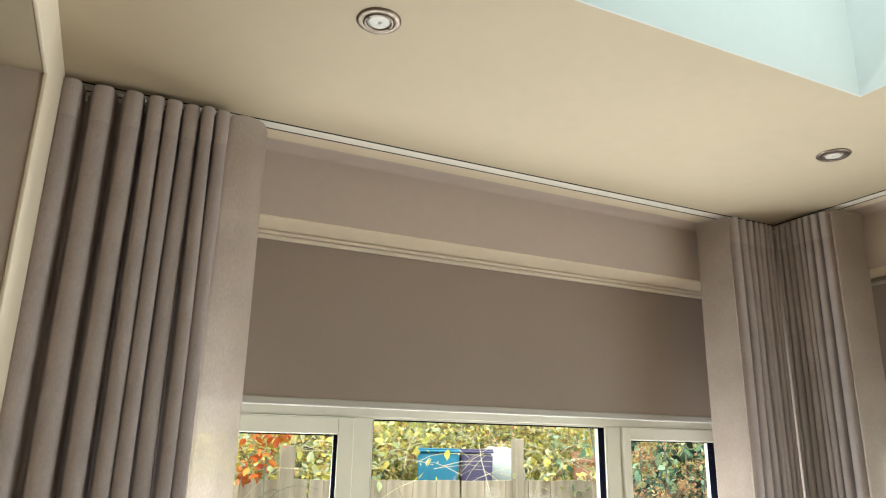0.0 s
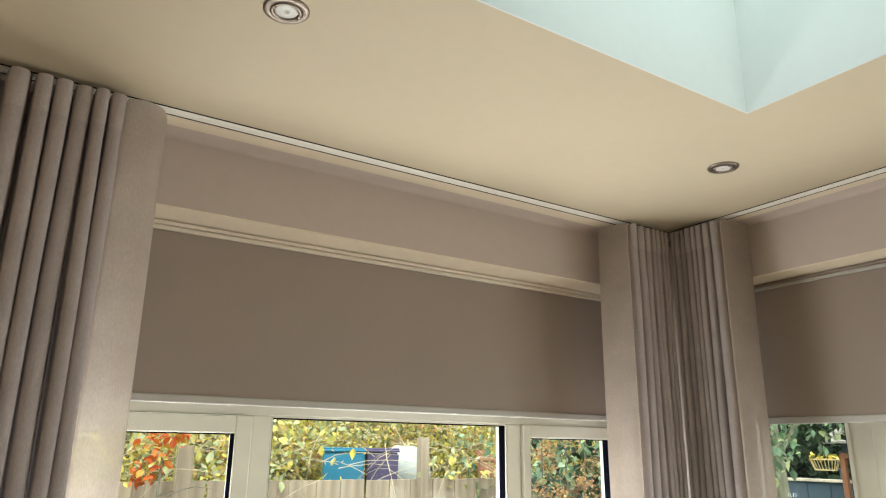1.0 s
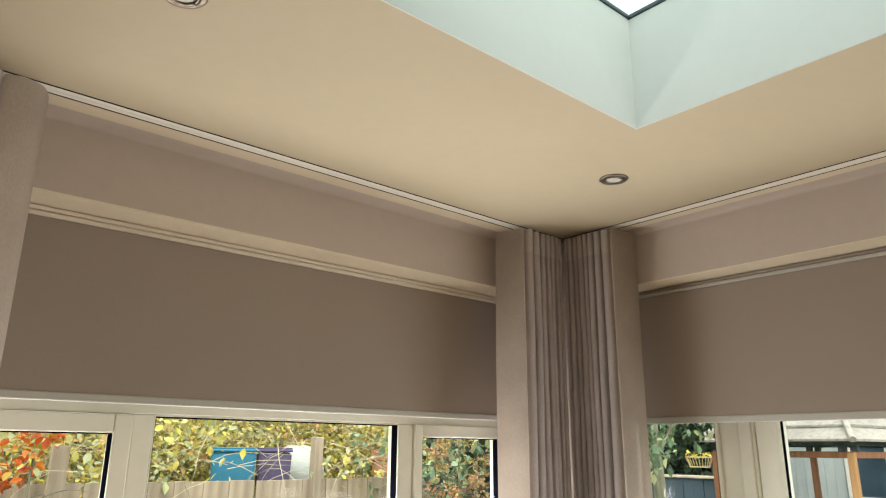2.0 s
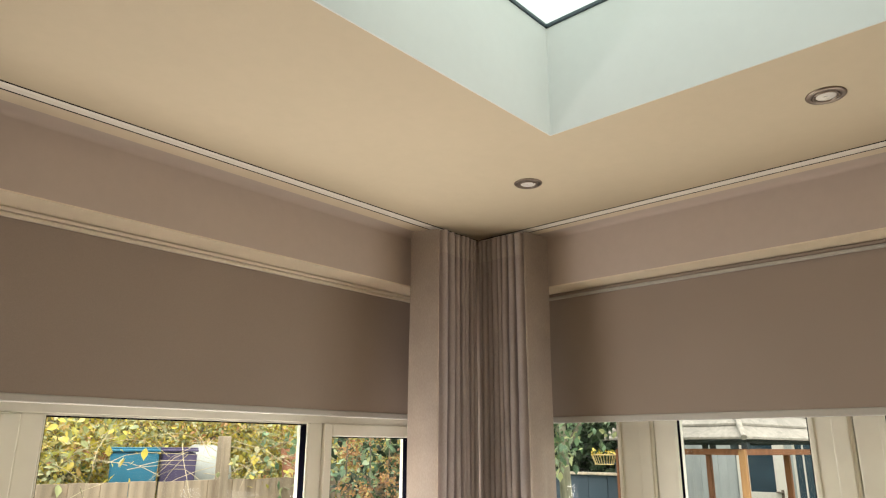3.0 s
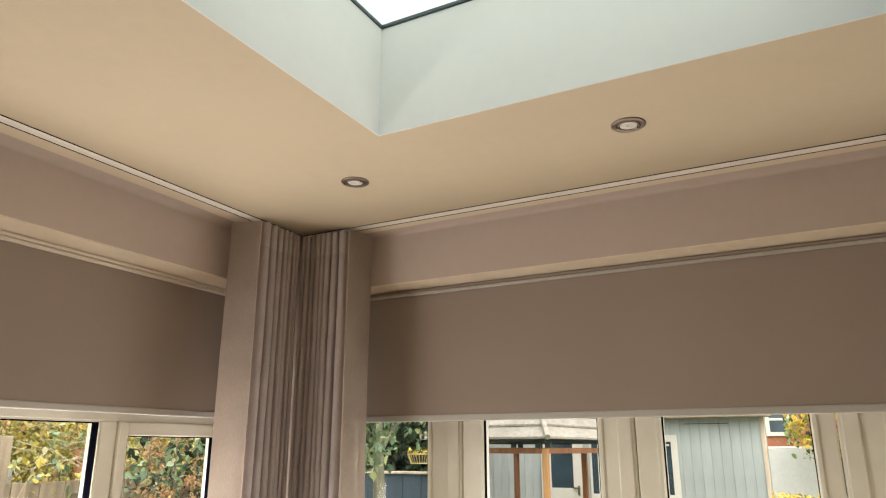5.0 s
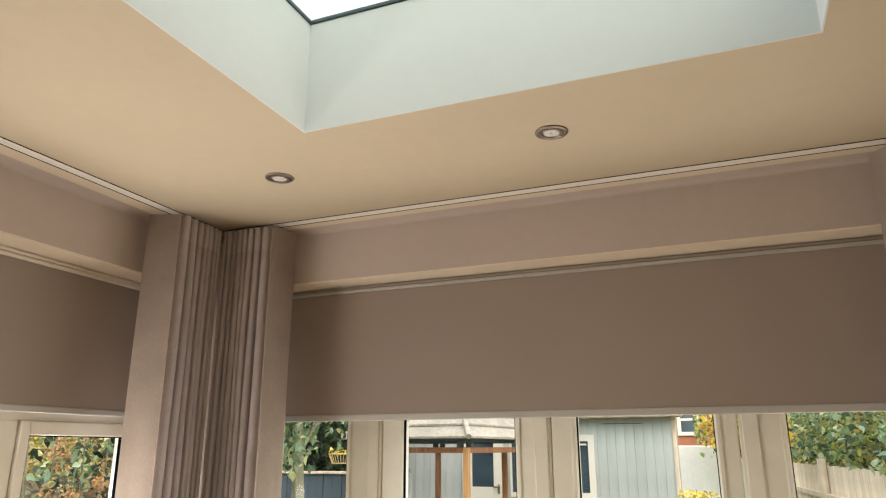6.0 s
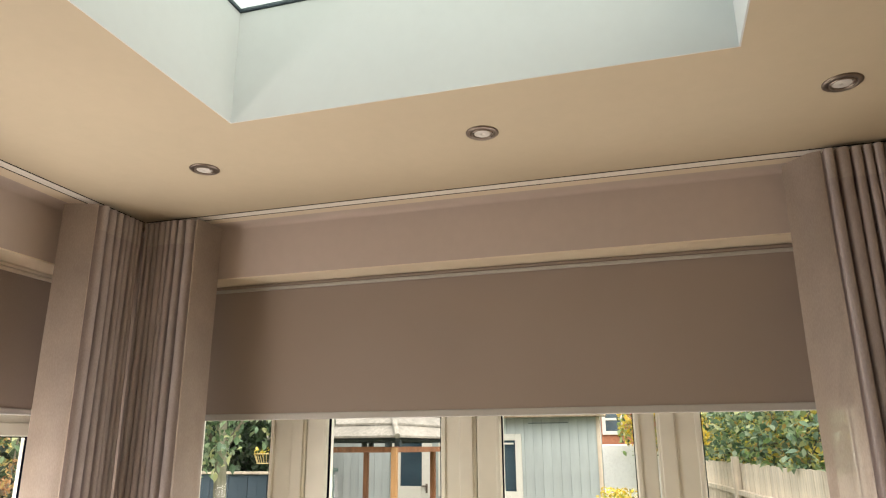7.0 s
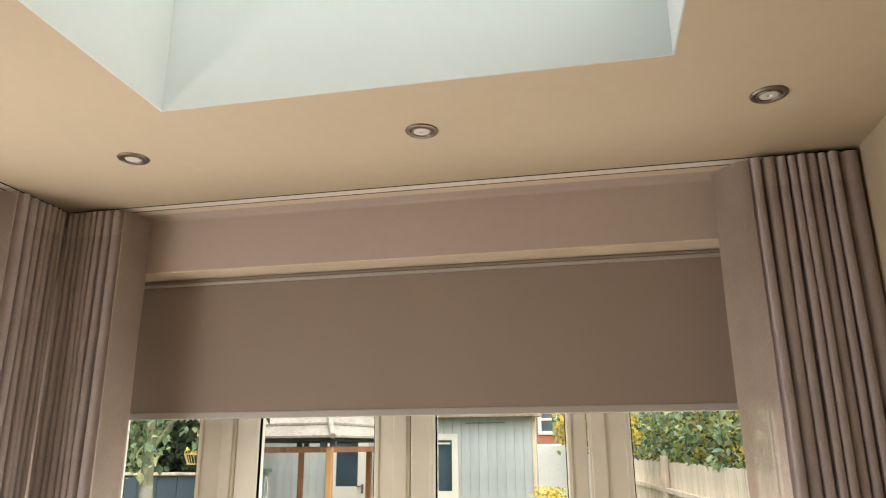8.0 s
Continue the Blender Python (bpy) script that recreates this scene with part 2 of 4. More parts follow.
# the pale rounded edge of the step between the two rooms
bm = bmesh.new()
box(bm, NX - 0.004, NX + 0.004, SY, NY - 0.0045, HW - 0.002, H, bevel=0.002)
box(bm, NX - 0.004, NX + 0.004, NY - 0.004, WY, 0, H, bevel=0.002)
solid("trim_step", bm, M_SOFFIT, "cream edge trim of the opening between rooms", "trim")
floor = thing("floor", "warm oak plank floor", "floor", kind="structure")
part("underlay", one_box(-5.0, WX, SY, WY, -0.03, -0.014), M_FLOOR, floor)
me_plank = mesh_of("plank", one_box(-0.899, 0.899, -0.0895, 0.0895, -0.014, 0, bevel=0.0015), M_FLOOR)
me_half = mesh_of("plank", one_box(-0.449, 0.449, -0.0895, 0.0895, -0.014, 0, bevel=0.0015), M_FLOOR)
for j in range(16):
    row = [(me_plank, 1.5 - 1.8 * i) for i in range(4)] if j % 2 else [(me_half, 1.95)] + [(me_plank, 0.6 - 1.8 * i) for i in range(3)]
    for me, x in row:
        ob = new("plank", me)
        ob.parent = floor
        ob.location = (x, SY + 0.09 + j * 0.1808, 0)

# ---- curtain tracks ----


def curtain_track(axis, lo, hi, c, n_gliders, g0, step):
    """A white channel track let into the ceiling, with gliders in its slot."""
    tr = thing("curtain_track", "white aluminium curtain track recessed flush in ceiling", "curtain track", "curtain tracks")

    def bar(bm, a, b, z0, z1, bev=0.0015):
        if axis == "x":
            box(bm, lo, hi, c + a, c + b, z0, z1, bevel=bev)
        else:
            box(bm, c + a, c + b, lo, hi, z0, z1, bevel=bev)
        return bm
    part("channel", bar(bar(bmesh.new(), -0.0195, -0.0015, H - 0.001, H + 0.02), 0.0015, 0.0195, H - 0.001, H + 0.02), M_TRACK, tr)
    # solid black bars in the slot stand in for shadow gaps
    part("edge_gap", bar(bar(bmesh.new(), -0.0258, -0.0198, H - 0.0008, H + 0.02, 0), 0.0198, 0.0258, H - 0.0004, H + 0.02, 0), M_GAP, tr, "solid black strip standing in for the shadow gap beside the track")
    part("channel_web", bar(bmesh.new(), -0.0015, 0.0015, H - 0.0002, H + 0.02), M_TRACK, tr)
    for i in range(n_gliders):
        p = g0 + i * step
        b = bmesh.new()
        if axis == "x":
            box(b, p - 0.006, p + 0.006, c - 0.004, c + 0.004, H - 0.022, H + 0.003, bevel=0.001)
            box(b, p - 0.013, p + 0.013, c - 0.002, c + 0.002, H - 0.040, H - 0.018, bevel=0.0018)
        else:
            box(b, c - 0.004, c + 0.004, p - 0.006, p + 0.006, H - 0.022, H + 0.003, bevel=0.001)
            box(b, c - 0.002, c + 0.002, p - 0.013, p + 0.013, H - 0.040, H - 0.018, bevel=0.0018)
        part("glider", b, M_TRACK, tr, "small white plastic glider")
    return tr


curtain_track("x", NX + 0.004, TB[0] - 0.003, sum(TA) / 2, 8, -0.155, 0.052)
curtain_track("y", SY + 0.002, TA[0] - 0.003, sum(TB) / 2, 6, -0.90, 0.05)

# ---- curtains ----


def smooth_line(pts, steps):
    """A rounded line through the given places."""
    out = []
    for i in range(len(pts) - 1):
        p0, p1, p2, p3 = pts[max(i - 1, 0)], pts[i], pts[i + 1], pts[min(i + 2, len(pts) - 1)]
        for k in range(steps):
            u = k / steps
            out.append(tuple(0.5 * (2 * b + (c - a) * u + (2 * a - 5 * b + 4 * c - d) * u * u + (3 * b - a - 3 * c + d) * u ** 3)
                             for a, b, c, d in zip(p0, p1, p2, p3)))
    return out + [tuple(pts[-1])]


def curtain(axis, sign, pleats, front, depth, lead, label, seed, slim, tuck=0.0, fall=0.007):
    """A wave curtain pushed together into upright rolls, with one flat leading panel.
    axis 'x': hangs along the north wall, q is y; 'y': along the east wall, q is x. sign turns s round.
    pleats: (centre, half width) along the track; lead: the plan of the panel, ending at its free edge."""
    ob = thing("curtain", label, "curtain", "linen curtains")
    top, band = H - 0.015, H - 0.110
    rnd = random.Random(seed)
    bulge = [(rnd.uniform(0.0, 0.14), rnd.uniform(-0.06, 0.06), rnd.uniform(-0.006, 0.004)) for _ in pleats]

    def drift(i, z):
        f = min(1.0, (top - z) / 0.45)
        return fall * f * noise.noise((i * 2.3 + seed, z * 0.9, seed))

    def rolls(z):
        """The plan of the rolls at height z: round fronts, with deep folds between them."""
        down = top - z
        pts = []
        edge = []
        for i, (c, w) in enumerate(pleats):
            pinch = 1 - bulge[i][0] * math.exp(-((down - 0.125) / 0.035) ** 2) + bulge[i][1] * min(1, down / 0.4)
            edge.append((c + drift(i, z), slim * w * pinch, front + bulge[i][2] + drift(i + 40, z)))
        for i, (c, w, fr) in enumerate(edge):
            back = front + depth * (0.9 + 0.2 * ((i * 37) % 10) / 10)
            if i == 0:
                if tuck:      # unseen cloth added into the room's corner, to block light leaking behind
                    pts.append((c - w - 0.45 * tuck, back + tuck))
                pts += [(c - w - 0.003 if tuck else c - w * 0.8, back), (c - w, fr + 0.8 * w + 0.02)]
            for a in range(-90, 91, 18):
                pts.append((c + w * math.copysign(abs(math.sin(radians(a))) ** 0.9, a), fr + 0.95 * w * (1 - math.cos(radians(a)) ** 0.9)))
            if i + 1 < len(edge):
                n, nw, nf = edge[i + 1]
                gap = n - nw - c - w
                mid = c + w + gap / 2
                lip = max(0.0006, 0.22 * gap)
                pts += [(mid - lip, fr + w + 0.35 * depth), (mid - lip, back - 0.006), (mid, back), (mid + lip, back - 0.006), (mid + lip, nf + nw + 0.35 * depth)]
            else:
                pts += [(c + w, fr + w + 0.3 * depth), (c + w + 0.001, back - 0.01)]
        return pts

    def panel(z):
        f = min(1.0, (top - z) / 0.5)
        flat = smooth_line(lead, 7)
        out = []
        for k, (a, b) in enumerate(flat):
            u = k / (len(flat) - 1)
            out.append((a + fall * f * noise.noise((u * 2 + seed, z * 0.8, 3.0)), b + 0.9 * fall * f * noise.noise((u * 3 - seed, z * 0.7, 9.0))))
        return out

    def sheet(plan, z0, z1, steps, out=0.0, ragged=0.0):
        bm = bmesh.new()
        rows = []
        for k in range(steps + 1):
            z = z0 + (z1 - z0) * k / steps
            row = []
            for i, (a, b) in enumerate(plan(z)):
                zz = z - ragged * (0.5 + 0.5 * noise.noise((i * 0.17, seed, 1.0))) if k == steps else z
                row.append(bm.verts.new((sign * a, b - out, zz) if axis == "x" else (b - out, sign * a, zz)))
            rows.append(row)
        for p, r in zip(rows, rows[1:]):
            for i in range(len(p) - 1):
                bm.faces.new((p[i], p[i + 1], r[i + 1], r[i]))
        return bm
    part("pleated_cloth", sheet(rolls, 0.012, band, 46), M_CURTAIN, ob, smooth=True)
    part("leading_panel", sheet(panel, 0.012, band, 46), M_SHEER, ob, "single layer of linen, coloured lighter and warmer for daylight behind it", smooth=True)
    head = part("header_tape", sheet(rolls, band - 0.002, top, 8, 0.0008, 0.005), M_HEADER, ob, "stiffened curtain heading band", smooth=True)
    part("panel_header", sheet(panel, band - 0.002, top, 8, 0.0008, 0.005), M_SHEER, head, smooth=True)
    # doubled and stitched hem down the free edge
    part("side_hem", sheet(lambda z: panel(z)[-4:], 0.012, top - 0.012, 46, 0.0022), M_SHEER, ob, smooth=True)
    return ob


curtain("x", 1, [(-0.177, 0.024), (-0.106, 0.026), (-0.036, 0.023), (0.016, 0.0195), (0.058, 0.0205), (0.102, 0.0205), (0.142, 0.017), (0.180, 0.0185)],
        1.752, 0.085, [(0.199, 1.835), (0.201, 1.785), (0.209, 1.764), (0.253, 1.758), (0.292, 1.788), (0.309, 1.836)],
        "grey-taupe linen curtain in stacked waves beside the wall nib", 3.1, 0.92)
curtain("x", -1, [(-2.207, 0.010), (-2.184, 0.010), (-2.156, 0.0165), (-2.128, 0.011), (-2.100, 0.016), (-2.061, 0.0215), (-2.018, 0.0205)],
        1.758, 0.085, [(-1.9965, 1.840), (-1.995, 1.790), (-1.988, 1.766), (-1.979, 1.782), (-1.949, 1.884)],
        "grey-taupe linen curtain drawn back into the corner", 7.7, 0.80, 0.075)
curtain("y", -1, [(-1.758, 0.009), (-1.738, 0.0105), (-1.714, 0.0135), (-1.684, 0.0160), (-1.657, 0.0110), (-1.632, 0.0135), (-1.602, 0.0155), (-1.567, 0.0185)],
        2.232, 0.085, [(-1.547, 2.310), (-1.546, 2.262), (-1.537, 2.240), (-1.528, 2.262), (-1.511, 2.372)],
        "grey-taupe linen curtain bunched against the corner", 12.3, 0.82, 0.065)
curtain("y", 1, [(-0.910, 0.0300), (-0.863, 0.0145), (-0.834, 0.0130), (-0.804, 0.0155), (-0.775, 0.0130), (-0.748, 0.0125), (-0.719, 0.0150), (-0.682, 0.0210), (-0.645, 0.0145)],
        2.226, 0.085, [(-0.629, 2.305), (-0.628, 2.258), (-0.619, 2.240), (-0.580, 2.262), (-0.532, 2.338)],
        "grey-taupe linen curtain in pleats beside the plain wall", 17.9, 0.87)

# ---- roller blinds ----


def roller_blind(axis, lo, hi, c, b0, b1, head, inset, strip, label):
    ob = thing("roller_blind", "half-lowered taupe roller blind inside the opening's head", "roller blind", "roller blinds")

    def bar(a, b, z0, z1, bev=0.0, e=0.0):
        bm = bmesh.new()
        return box(bm, lo - e, hi + e, c + a, c + b, z0, z1, bevel=bev) if axis == "x" else box(bm, c + a, c + b, lo - e, hi + e, z0, z1, bevel=bev)
    part("headrail", bar(inset, 0.050, SOF - 0.015, SOF - 0.003, 0.002), head, ob, label)
    part("fascia", bar(-0.001, 0.008, SOF - 0.030, SOF - 0.017, 0.0025), strip, ob, "narrow lower fascia strip")
    bm = bmesh.new()
    if axis == "x":
        tube(bm, (lo, c + 0.030, SOF - 0.042), (hi, c + 0.030, SOF - 0.042), 0.020, 0.020, 20)
    else:
        tube(bm, (c + 0.030, lo, SOF - 0.042), (c + 0.030, hi, SOF - 0.042), 0.020, 0.020, 20)
    part("roller", bm, M_BLIND, ob)
    part("cloth", bar(0.010, 0.0112, b1 - 0.002, SOF - 0.02), M_BLIND, ob)
    part("bottom_bar", bar(0.004, 0.018, b0, b1, 0.004), M_BAR, ob, "pale grey weighted bottom bar")
    return ob


roller_blind("x", WIN[0] + 0.01, WIN[1] - 0.01, 2.083, 1.674, 1.697, M_RAIL, -0.004, M_RAIL, "cream painted head rail")
# taupe on this head rail paints the shadow gap below the soffit
roller_blind("y", DOOR[0] + 0.01, DOOR[1] - 0.01, 2.508, 1.660, 1.685, M_BLIND, 0.004, M_BAR, "recessed head rail, coloured taupe as the shadow gap under the soffit")

# ---- window ----
FY = 2.16


def framed_pane(parent, x0, x1, z0, z1, member, face, depth, name="sash", axis="x", glass_back=0.022, widths=None):
    """A frame of four mitred members round a glass pane with a black gasket. x0..z1: outer size; member: face width."""
    def bx(bm, a, b, u, v, z, w, bev=0.0):
        return box(bm, a, b, face + u, face + v, z, w, bevel=bev) if axis == "x" else box(bm, face + u, face + v, a, b, z, w, bevel=bev)
    l, r = widths or (member, member)
    fr = new(name)
    fr.parent = parent
    part("stile", bx(bmesh.new(), x0, x0 + l, 0, depth, z0, z1, 0.004), M_UPVC, fr)
    part("stile", bx(bmesh.new(), x1 - r, x1, 0, depth, z0, z1, 0.004), M_UPVC, fr)
    part("rail", bx(bmesh.new(), x0 + l, x1 - r, 0.001, depth, z1 - member, z1, 0.004), M_UPVC, fr)
    part("rail", bx(bmesh.new(), x0 + l, x1 - r, 0.001, depth, z0, z0 + member, 0.004), M_UPVC, fr)
    a, b, p, q = x0 + l, x1 - r, z0 + member, z1 - member
    g = bmesh.new()
    k = 0.0035
    back = 0.038 if axis == "x" else 0.0215
    bx(g, a, a + k, 0.006, back, p, q)
    bx(g, b - k, b, 0.006, back, p, q)
    bx(g, a + k, b - k, 0.006, back, q - k, q)
    bx(g, a + k, b - k, 0.006, back, p, p + k)
    part("gasket", g, M_GASKET, fr, "black rubber glazing gasket")
    pane = part("pane", bx(bmesh.new(), a + 0.0036, b - 0.0036, glass_back, glass_back + 0.006, p + 0.0036, q - 0.0036), M_GLASS, fr, "clear window glass")
    pane.visible_shadow = False
    return fr


win = thing("window_1", "white plastic window with opening side lights and a fixed centre pane", "window", kind="structure")
part("outer_frame", one_box(WIN[0], WIN[0] + 0.05, FY + 0.004, FY + 0.075, WIN[2], SOF - 0.002, bevel=0.004), M_UPVC, win)
part("outer_frame", one_box(WIN[1] - 0.05, WIN[1], FY + 0.004, FY + 0.075, WIN[2], SOF - 0.002, bevel=0.004), M_UPVC, win)
part("head", one_box(WIN[0] + 0.05, WIN[1] - 0.05, FY + 0.004, FY + 0.075, SOF - 0.06, SOF - 0.002, bevel=0.004), M_UPVC, win)
part("sill", one_box(WIN[0] + 0.05, WIN[1] - 0.05, FY + 0.004, FY + 0.075, WIN[2], WIN[2] + 0.06, bevel=0.004), M_UPVC, win)
part("transom", one_box(WIN[0] + 0.05, WIN[1] - 0.05, FY + 0.002, FY + 0.075, 1.650, 1.730, bevel=0.004), M_UPVC, win)
for a, b in ((0.717, 0.777), (1.699, 1.764)):
    part("mullion", one_box(a, b, FY + 0.002, FY + 0.075, WIN[2] + 0.06, 1.650, bevel=0.004), M_UPVC, win)
    part("mullion", one_box(a, b, FY + 0.002, FY + 0.075, 1.730, SOF - 0.06, bevel=0.004), M_UPVC, win)
framed_pane(win, 0.152, 0.714, WIN[2] + 0.063, 1.647, 0.052, FY - 0.012, 0.06, "casement")
framed_pane(win, 1.767, 2.286, WIN[2] + 0.063, 1.650, 0.048, FY - 0.012, 0.06, "casement", widths=(0.036, 0.062))
framed_pane(win, 0.7775, 1.6985, WIN[2] + 0.061, 1.6495, 0.004, FY + 0.004, 0.05, "fixed_light", glass_back=0.026)
for a, b in ((0.152, 0.714), (0.7775, 1.6985), (1.767, 2.286)):
    framed_pane(win, a, b, 1.733, SOF - 0.063, 0.045, FY + 0.002, 0.05, "top_light")

# ---- folding doors ----
DX = 2.68
doors = thing("door_1", "closed white folding glass doors onto the garden", "door", kind="structure")
part("outer_frame", one_box(DX - 0.01, DX + 0.065, DOOR[0], DOOR[0] + 0.045, 0, SOF - 0.002, bevel=0.004), M_UPVC, doors)
part("outer_frame", one_box(DX - 0.01, DX + 0.065, DOOR[1] - 0.045, DOOR[1], 0, SOF - 0.002, bevel=0.004), M_UPVC, doors)
part("head", one_box(DX - 0.01, DX + 0.065, DOOR[0] + 0.045, DOOR[1] - 0.045, SOF - 0.06, SOF - 0.002, bevel=0.004), M_UPVC, doors)
part("threshold", one_box(DX - 0.01, DX + 0.065, DOOR[0] + 0.045, DOOR[1] - 0.045, 0, 0.025, bevel=0.004), M_UPVC, doors)
for y0, y1, l, r in ((1.257, 1.823, 0.160, 0.060), (0.560, 1.253, 0.136, 0.092), (-0.081, 0.556, 0.072, 0.092), (-0.772, -0.085, 0.075, 0.148)):
    leaf = framed_pane(doors, y0, y1, 0.03, SOF - 0.064, 0.085, DX, 0.056, "leaf", axis="y", widths=(l, r))
    inner = bmesh.new()
    for a, b in ((y0 + l - 0.020, y0 + l - 0.004), (y1 - r + 0.004, y1 - r + 0.020)):
        box(inner, DX - 0.007, DX + 0.001, a, b, 0.1, SOF - 0.13, bevel=0.003)
    part("glazing_bead", inner, M_UPVC, leaf)
    if l > 0.12:
        part("interlock", one_box(DX - 0.010, DX + 0.001, y0 + 0.010, y0 + 0.062, 0.03, SOF - 0.07, bevel=0.004), M_UPVC, leaf)
    if r > 0.12:
        part("interlock", one_box(DX - 0.010, DX + 0.001, y1 - 0.062, y1 - 0.010, 0.03, SOF - 0.07, bevel=0.004), M_UPVC, leaf)

# ---- rooflight ----
rl = thing("rooflight", "flat glass rooflight with a slim dark frame", "rooflight")
k = 0.009
for a in ((SK[0] - 0.05, SK[0] + k, SK[2] - 0.05, SK[3] + 0.05), (SK[1] - k, SK[1] + 0.05, SK[2] - 0.05, SK[3] + 0.05),
          (SK[0] + k, SK[1] - k, SK[2] - 0.05, SK[2] + k), (SK[0] + k, SK[1] - k, SK[3] - k, SK[3] + 0.05)):
    part("frame_bar", one_box(*a, zt + 0.001, zt + 0.014, bevel=0.003), M_ROOFFRAME, rl)
g = part("pane", one_box(SK[0] + k - 0.003, SK[1] - k + 0.003, SK[2] + k - 0.003, SK[3] - k + 0.003, zt + 0.004, zt + 0.011), M_ROOFGLASS, rl, "pale clear roof glass")
g.visible_shadow = False

# ---- downlights ----


def downlight(x, y, turn, tilt):
    ob = thing("downlight", "brushed nickel round recessed ceiling downlight, switched off", "ceiling light", "recessed downlights", (x, y, H))
    R = 0.047
    part("bezel", ring(bmesh.new(), [(R, 0.001), (R, -0.002), (R - 0.003, -0.0045), (R - 0.013, -0.0055), (0.033, -0.004), (0.0325, 0.0005)]), M_STEEL, ob, smooth=True)
    part("gimbal_ring", ring(bmesh.new(), [(0.0318, 0.0), (0.0318, -0.006), (0.029, -0.0075), (0.0255, -0.006), (0.0245, -0.0015), (0.0245, 0.0)]), M_STEEL, ob, "tilting inner ring", smooth=True)
    b = bmesh.new()
    ring(b, [(0.0244, 0.0), (0.0244, -0.0035), (0.019, -0.0042), (0.010, -0.0046), (0.0015, -0.0048), (0.0015, 0.0)], 32)
    part("lens", b, M_LENS, ob, "frosted lamp lens", smooth=True)
    for s in (-1, 1):
        part("clip", one_box(s * 0.0285 - 0.003, s * 0.0285 + 0.003, -0.002, 0.002, -0.009, -0.0065, bevel=0.0008), M_DARKMETAL, ob)
    ob.rotation_euler = (0, 0, radians(turn))
    return ob


for x, y, a in ((0.411, 1.215, 20), (1.855, 1.237, 75), (1.857, 0.321, 130), (1.840, -0.599, 40)):
    downlight(x, y, a, 0)

# ---- garden: materials ----
M_GROUND = material("lawn_soil", (0.07, 0.09, 0.035), 0.95, grain=0.4, grain_scale=40, blotch=0.3, blotch_scale=0.8, bump=0.5, bump_scale=60)
M_FENCE = material("weathered_fence_wood", (0.33, 0.262, 0.185), 0.9, grain=0.25, grain_scale=16, stretch=(1, 1, 0.06), blotch=0.15, blotch_scale=3, bump=0.4, bump_scale=50, per_object=0.16)
M_FENCE2 = material("new_fence_wood", (0.60, 0.505, 0.39), 0.9, grain=0.2, grain_scale=16, stretch=(1, 1, 0.06), blotch=0.15, blotch_scale=3, bump=0.4, bump_scale=50, per_object=0.10)
M_BLUEFENCE = material("slate_blue_fence_paint", (0.055, 0.085, 0.11), 0.8, grain=0.15, grain_scale=20, stretch=(1, 1, 0.1), per_object=0.12)
M_BLUE = material("blue_bin_plastic", (0.02, 0.165, 0.26), 0.55, grain=0.06, grain_scale=30, blotch=0.1)
M_PURPLE = material("purple_bin_plastic", (0.075, 0.06, 0.125), 0.55, grain=0.06, grain_scale=30, blotch=0.1)
M_TARP = material("white_tarpaulin", (0.36, 0.38, 0.34), 0.5, grain=0.08, grain_scale=10, bump=0.4, bump_scale=12)
M_TERRA = material("terracotta", (0.36, 0.16, 0.09), 0.8, grain=0.12, grain_scale=40, blotch=0.15)
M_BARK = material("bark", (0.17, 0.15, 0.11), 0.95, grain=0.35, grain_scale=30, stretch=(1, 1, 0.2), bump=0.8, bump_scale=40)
M_TRUNK = material("pale_trunk_bark", (0.30, 0.29, 0.21), 0.9, grain=0.3, grain_scale=30, stretch=(1, 1, 0.2), blotch=0.2, blotch_scale=6, bump=0.8, bump_scale=40)
M_STEM = material("pale_bramble_stem", (0.52, 0.44, 0.28), 0.8, grain=0.2, grain_scale=30)
M_POST = material("orange_stained_timber", (0.30, 0.125, 0.055), 0.7, grain=0.25, grain_scale=20, stretch=(1, 1, 0.08), blotch=0.15, per_object=0.12)
# lighter copy of the post timber, with daylight put into its colour
M_POST_LIT = material("lit_post_timber", (0.40, 0.215, 0.085), 0.7, grain=0.2, grain_scale=20, stretch=(1, 1, 0.08), blotch=0.12)
M_BEAMDK = material("dark_eaves_timber", (0.06, 0.08, 0.09), 0.8, grain=0.2, grain_scale=20)
M_SHINGLE = material("pale_grey_felt_shingle", (0.265, 0.245, 0.205), 0.9, grain=0.2, grain_scale=25, blotch=0.15, blotch_scale=3, bump=0.4, bump_scale=60, per_object=0.10)
M_SHED = material("grey_green_shed_paint", (0.40, 0.44, 0.425), 0.75, grain=0.10, grain_scale=10, stretch=(1, 1, 0.1), blotch=0.12, blotch_scale=1.2, bump=0.2, bump_scale=30, per_object=0.04)
M_WHITEPAINT = material("white_joinery_paint", (0.62, 0.60, 0.53), 0.5, grain=0.04, grain_scale=30)
M_DARKGLASS = material("dark_window_pane", (0.035, 0.062, 0.080), 0.08, grain=0.2, grain_scale=3)
M_RENDER = material("white_garden_wall", (0.86, 0.85, 0.81), 0.85, grain=0.05, grain_scale=20, blotch=0.06)
M_GREENPOST = material("grey_green_post_paint", (0.10, 0.15, 0.13), 0.6, grain=0.12, grain_scale=20, blotch=0.1)
M_BRICK = material("red_house_brick", (0.36, 0.14, 0.075), 0.9, grain=0.25, grain_scale=14, blotch=0.12)
M_ROOFTILE = material("house_roof_tile", (0.20, 0.10, 0.07), 0.9, grain=0.2, grain_scale=8)
M_LATTICE = material("straw_basket", (0.58, 0.46, 0.22), 0.9, grain=0.2, grain_scale=40, per_object=0.1)
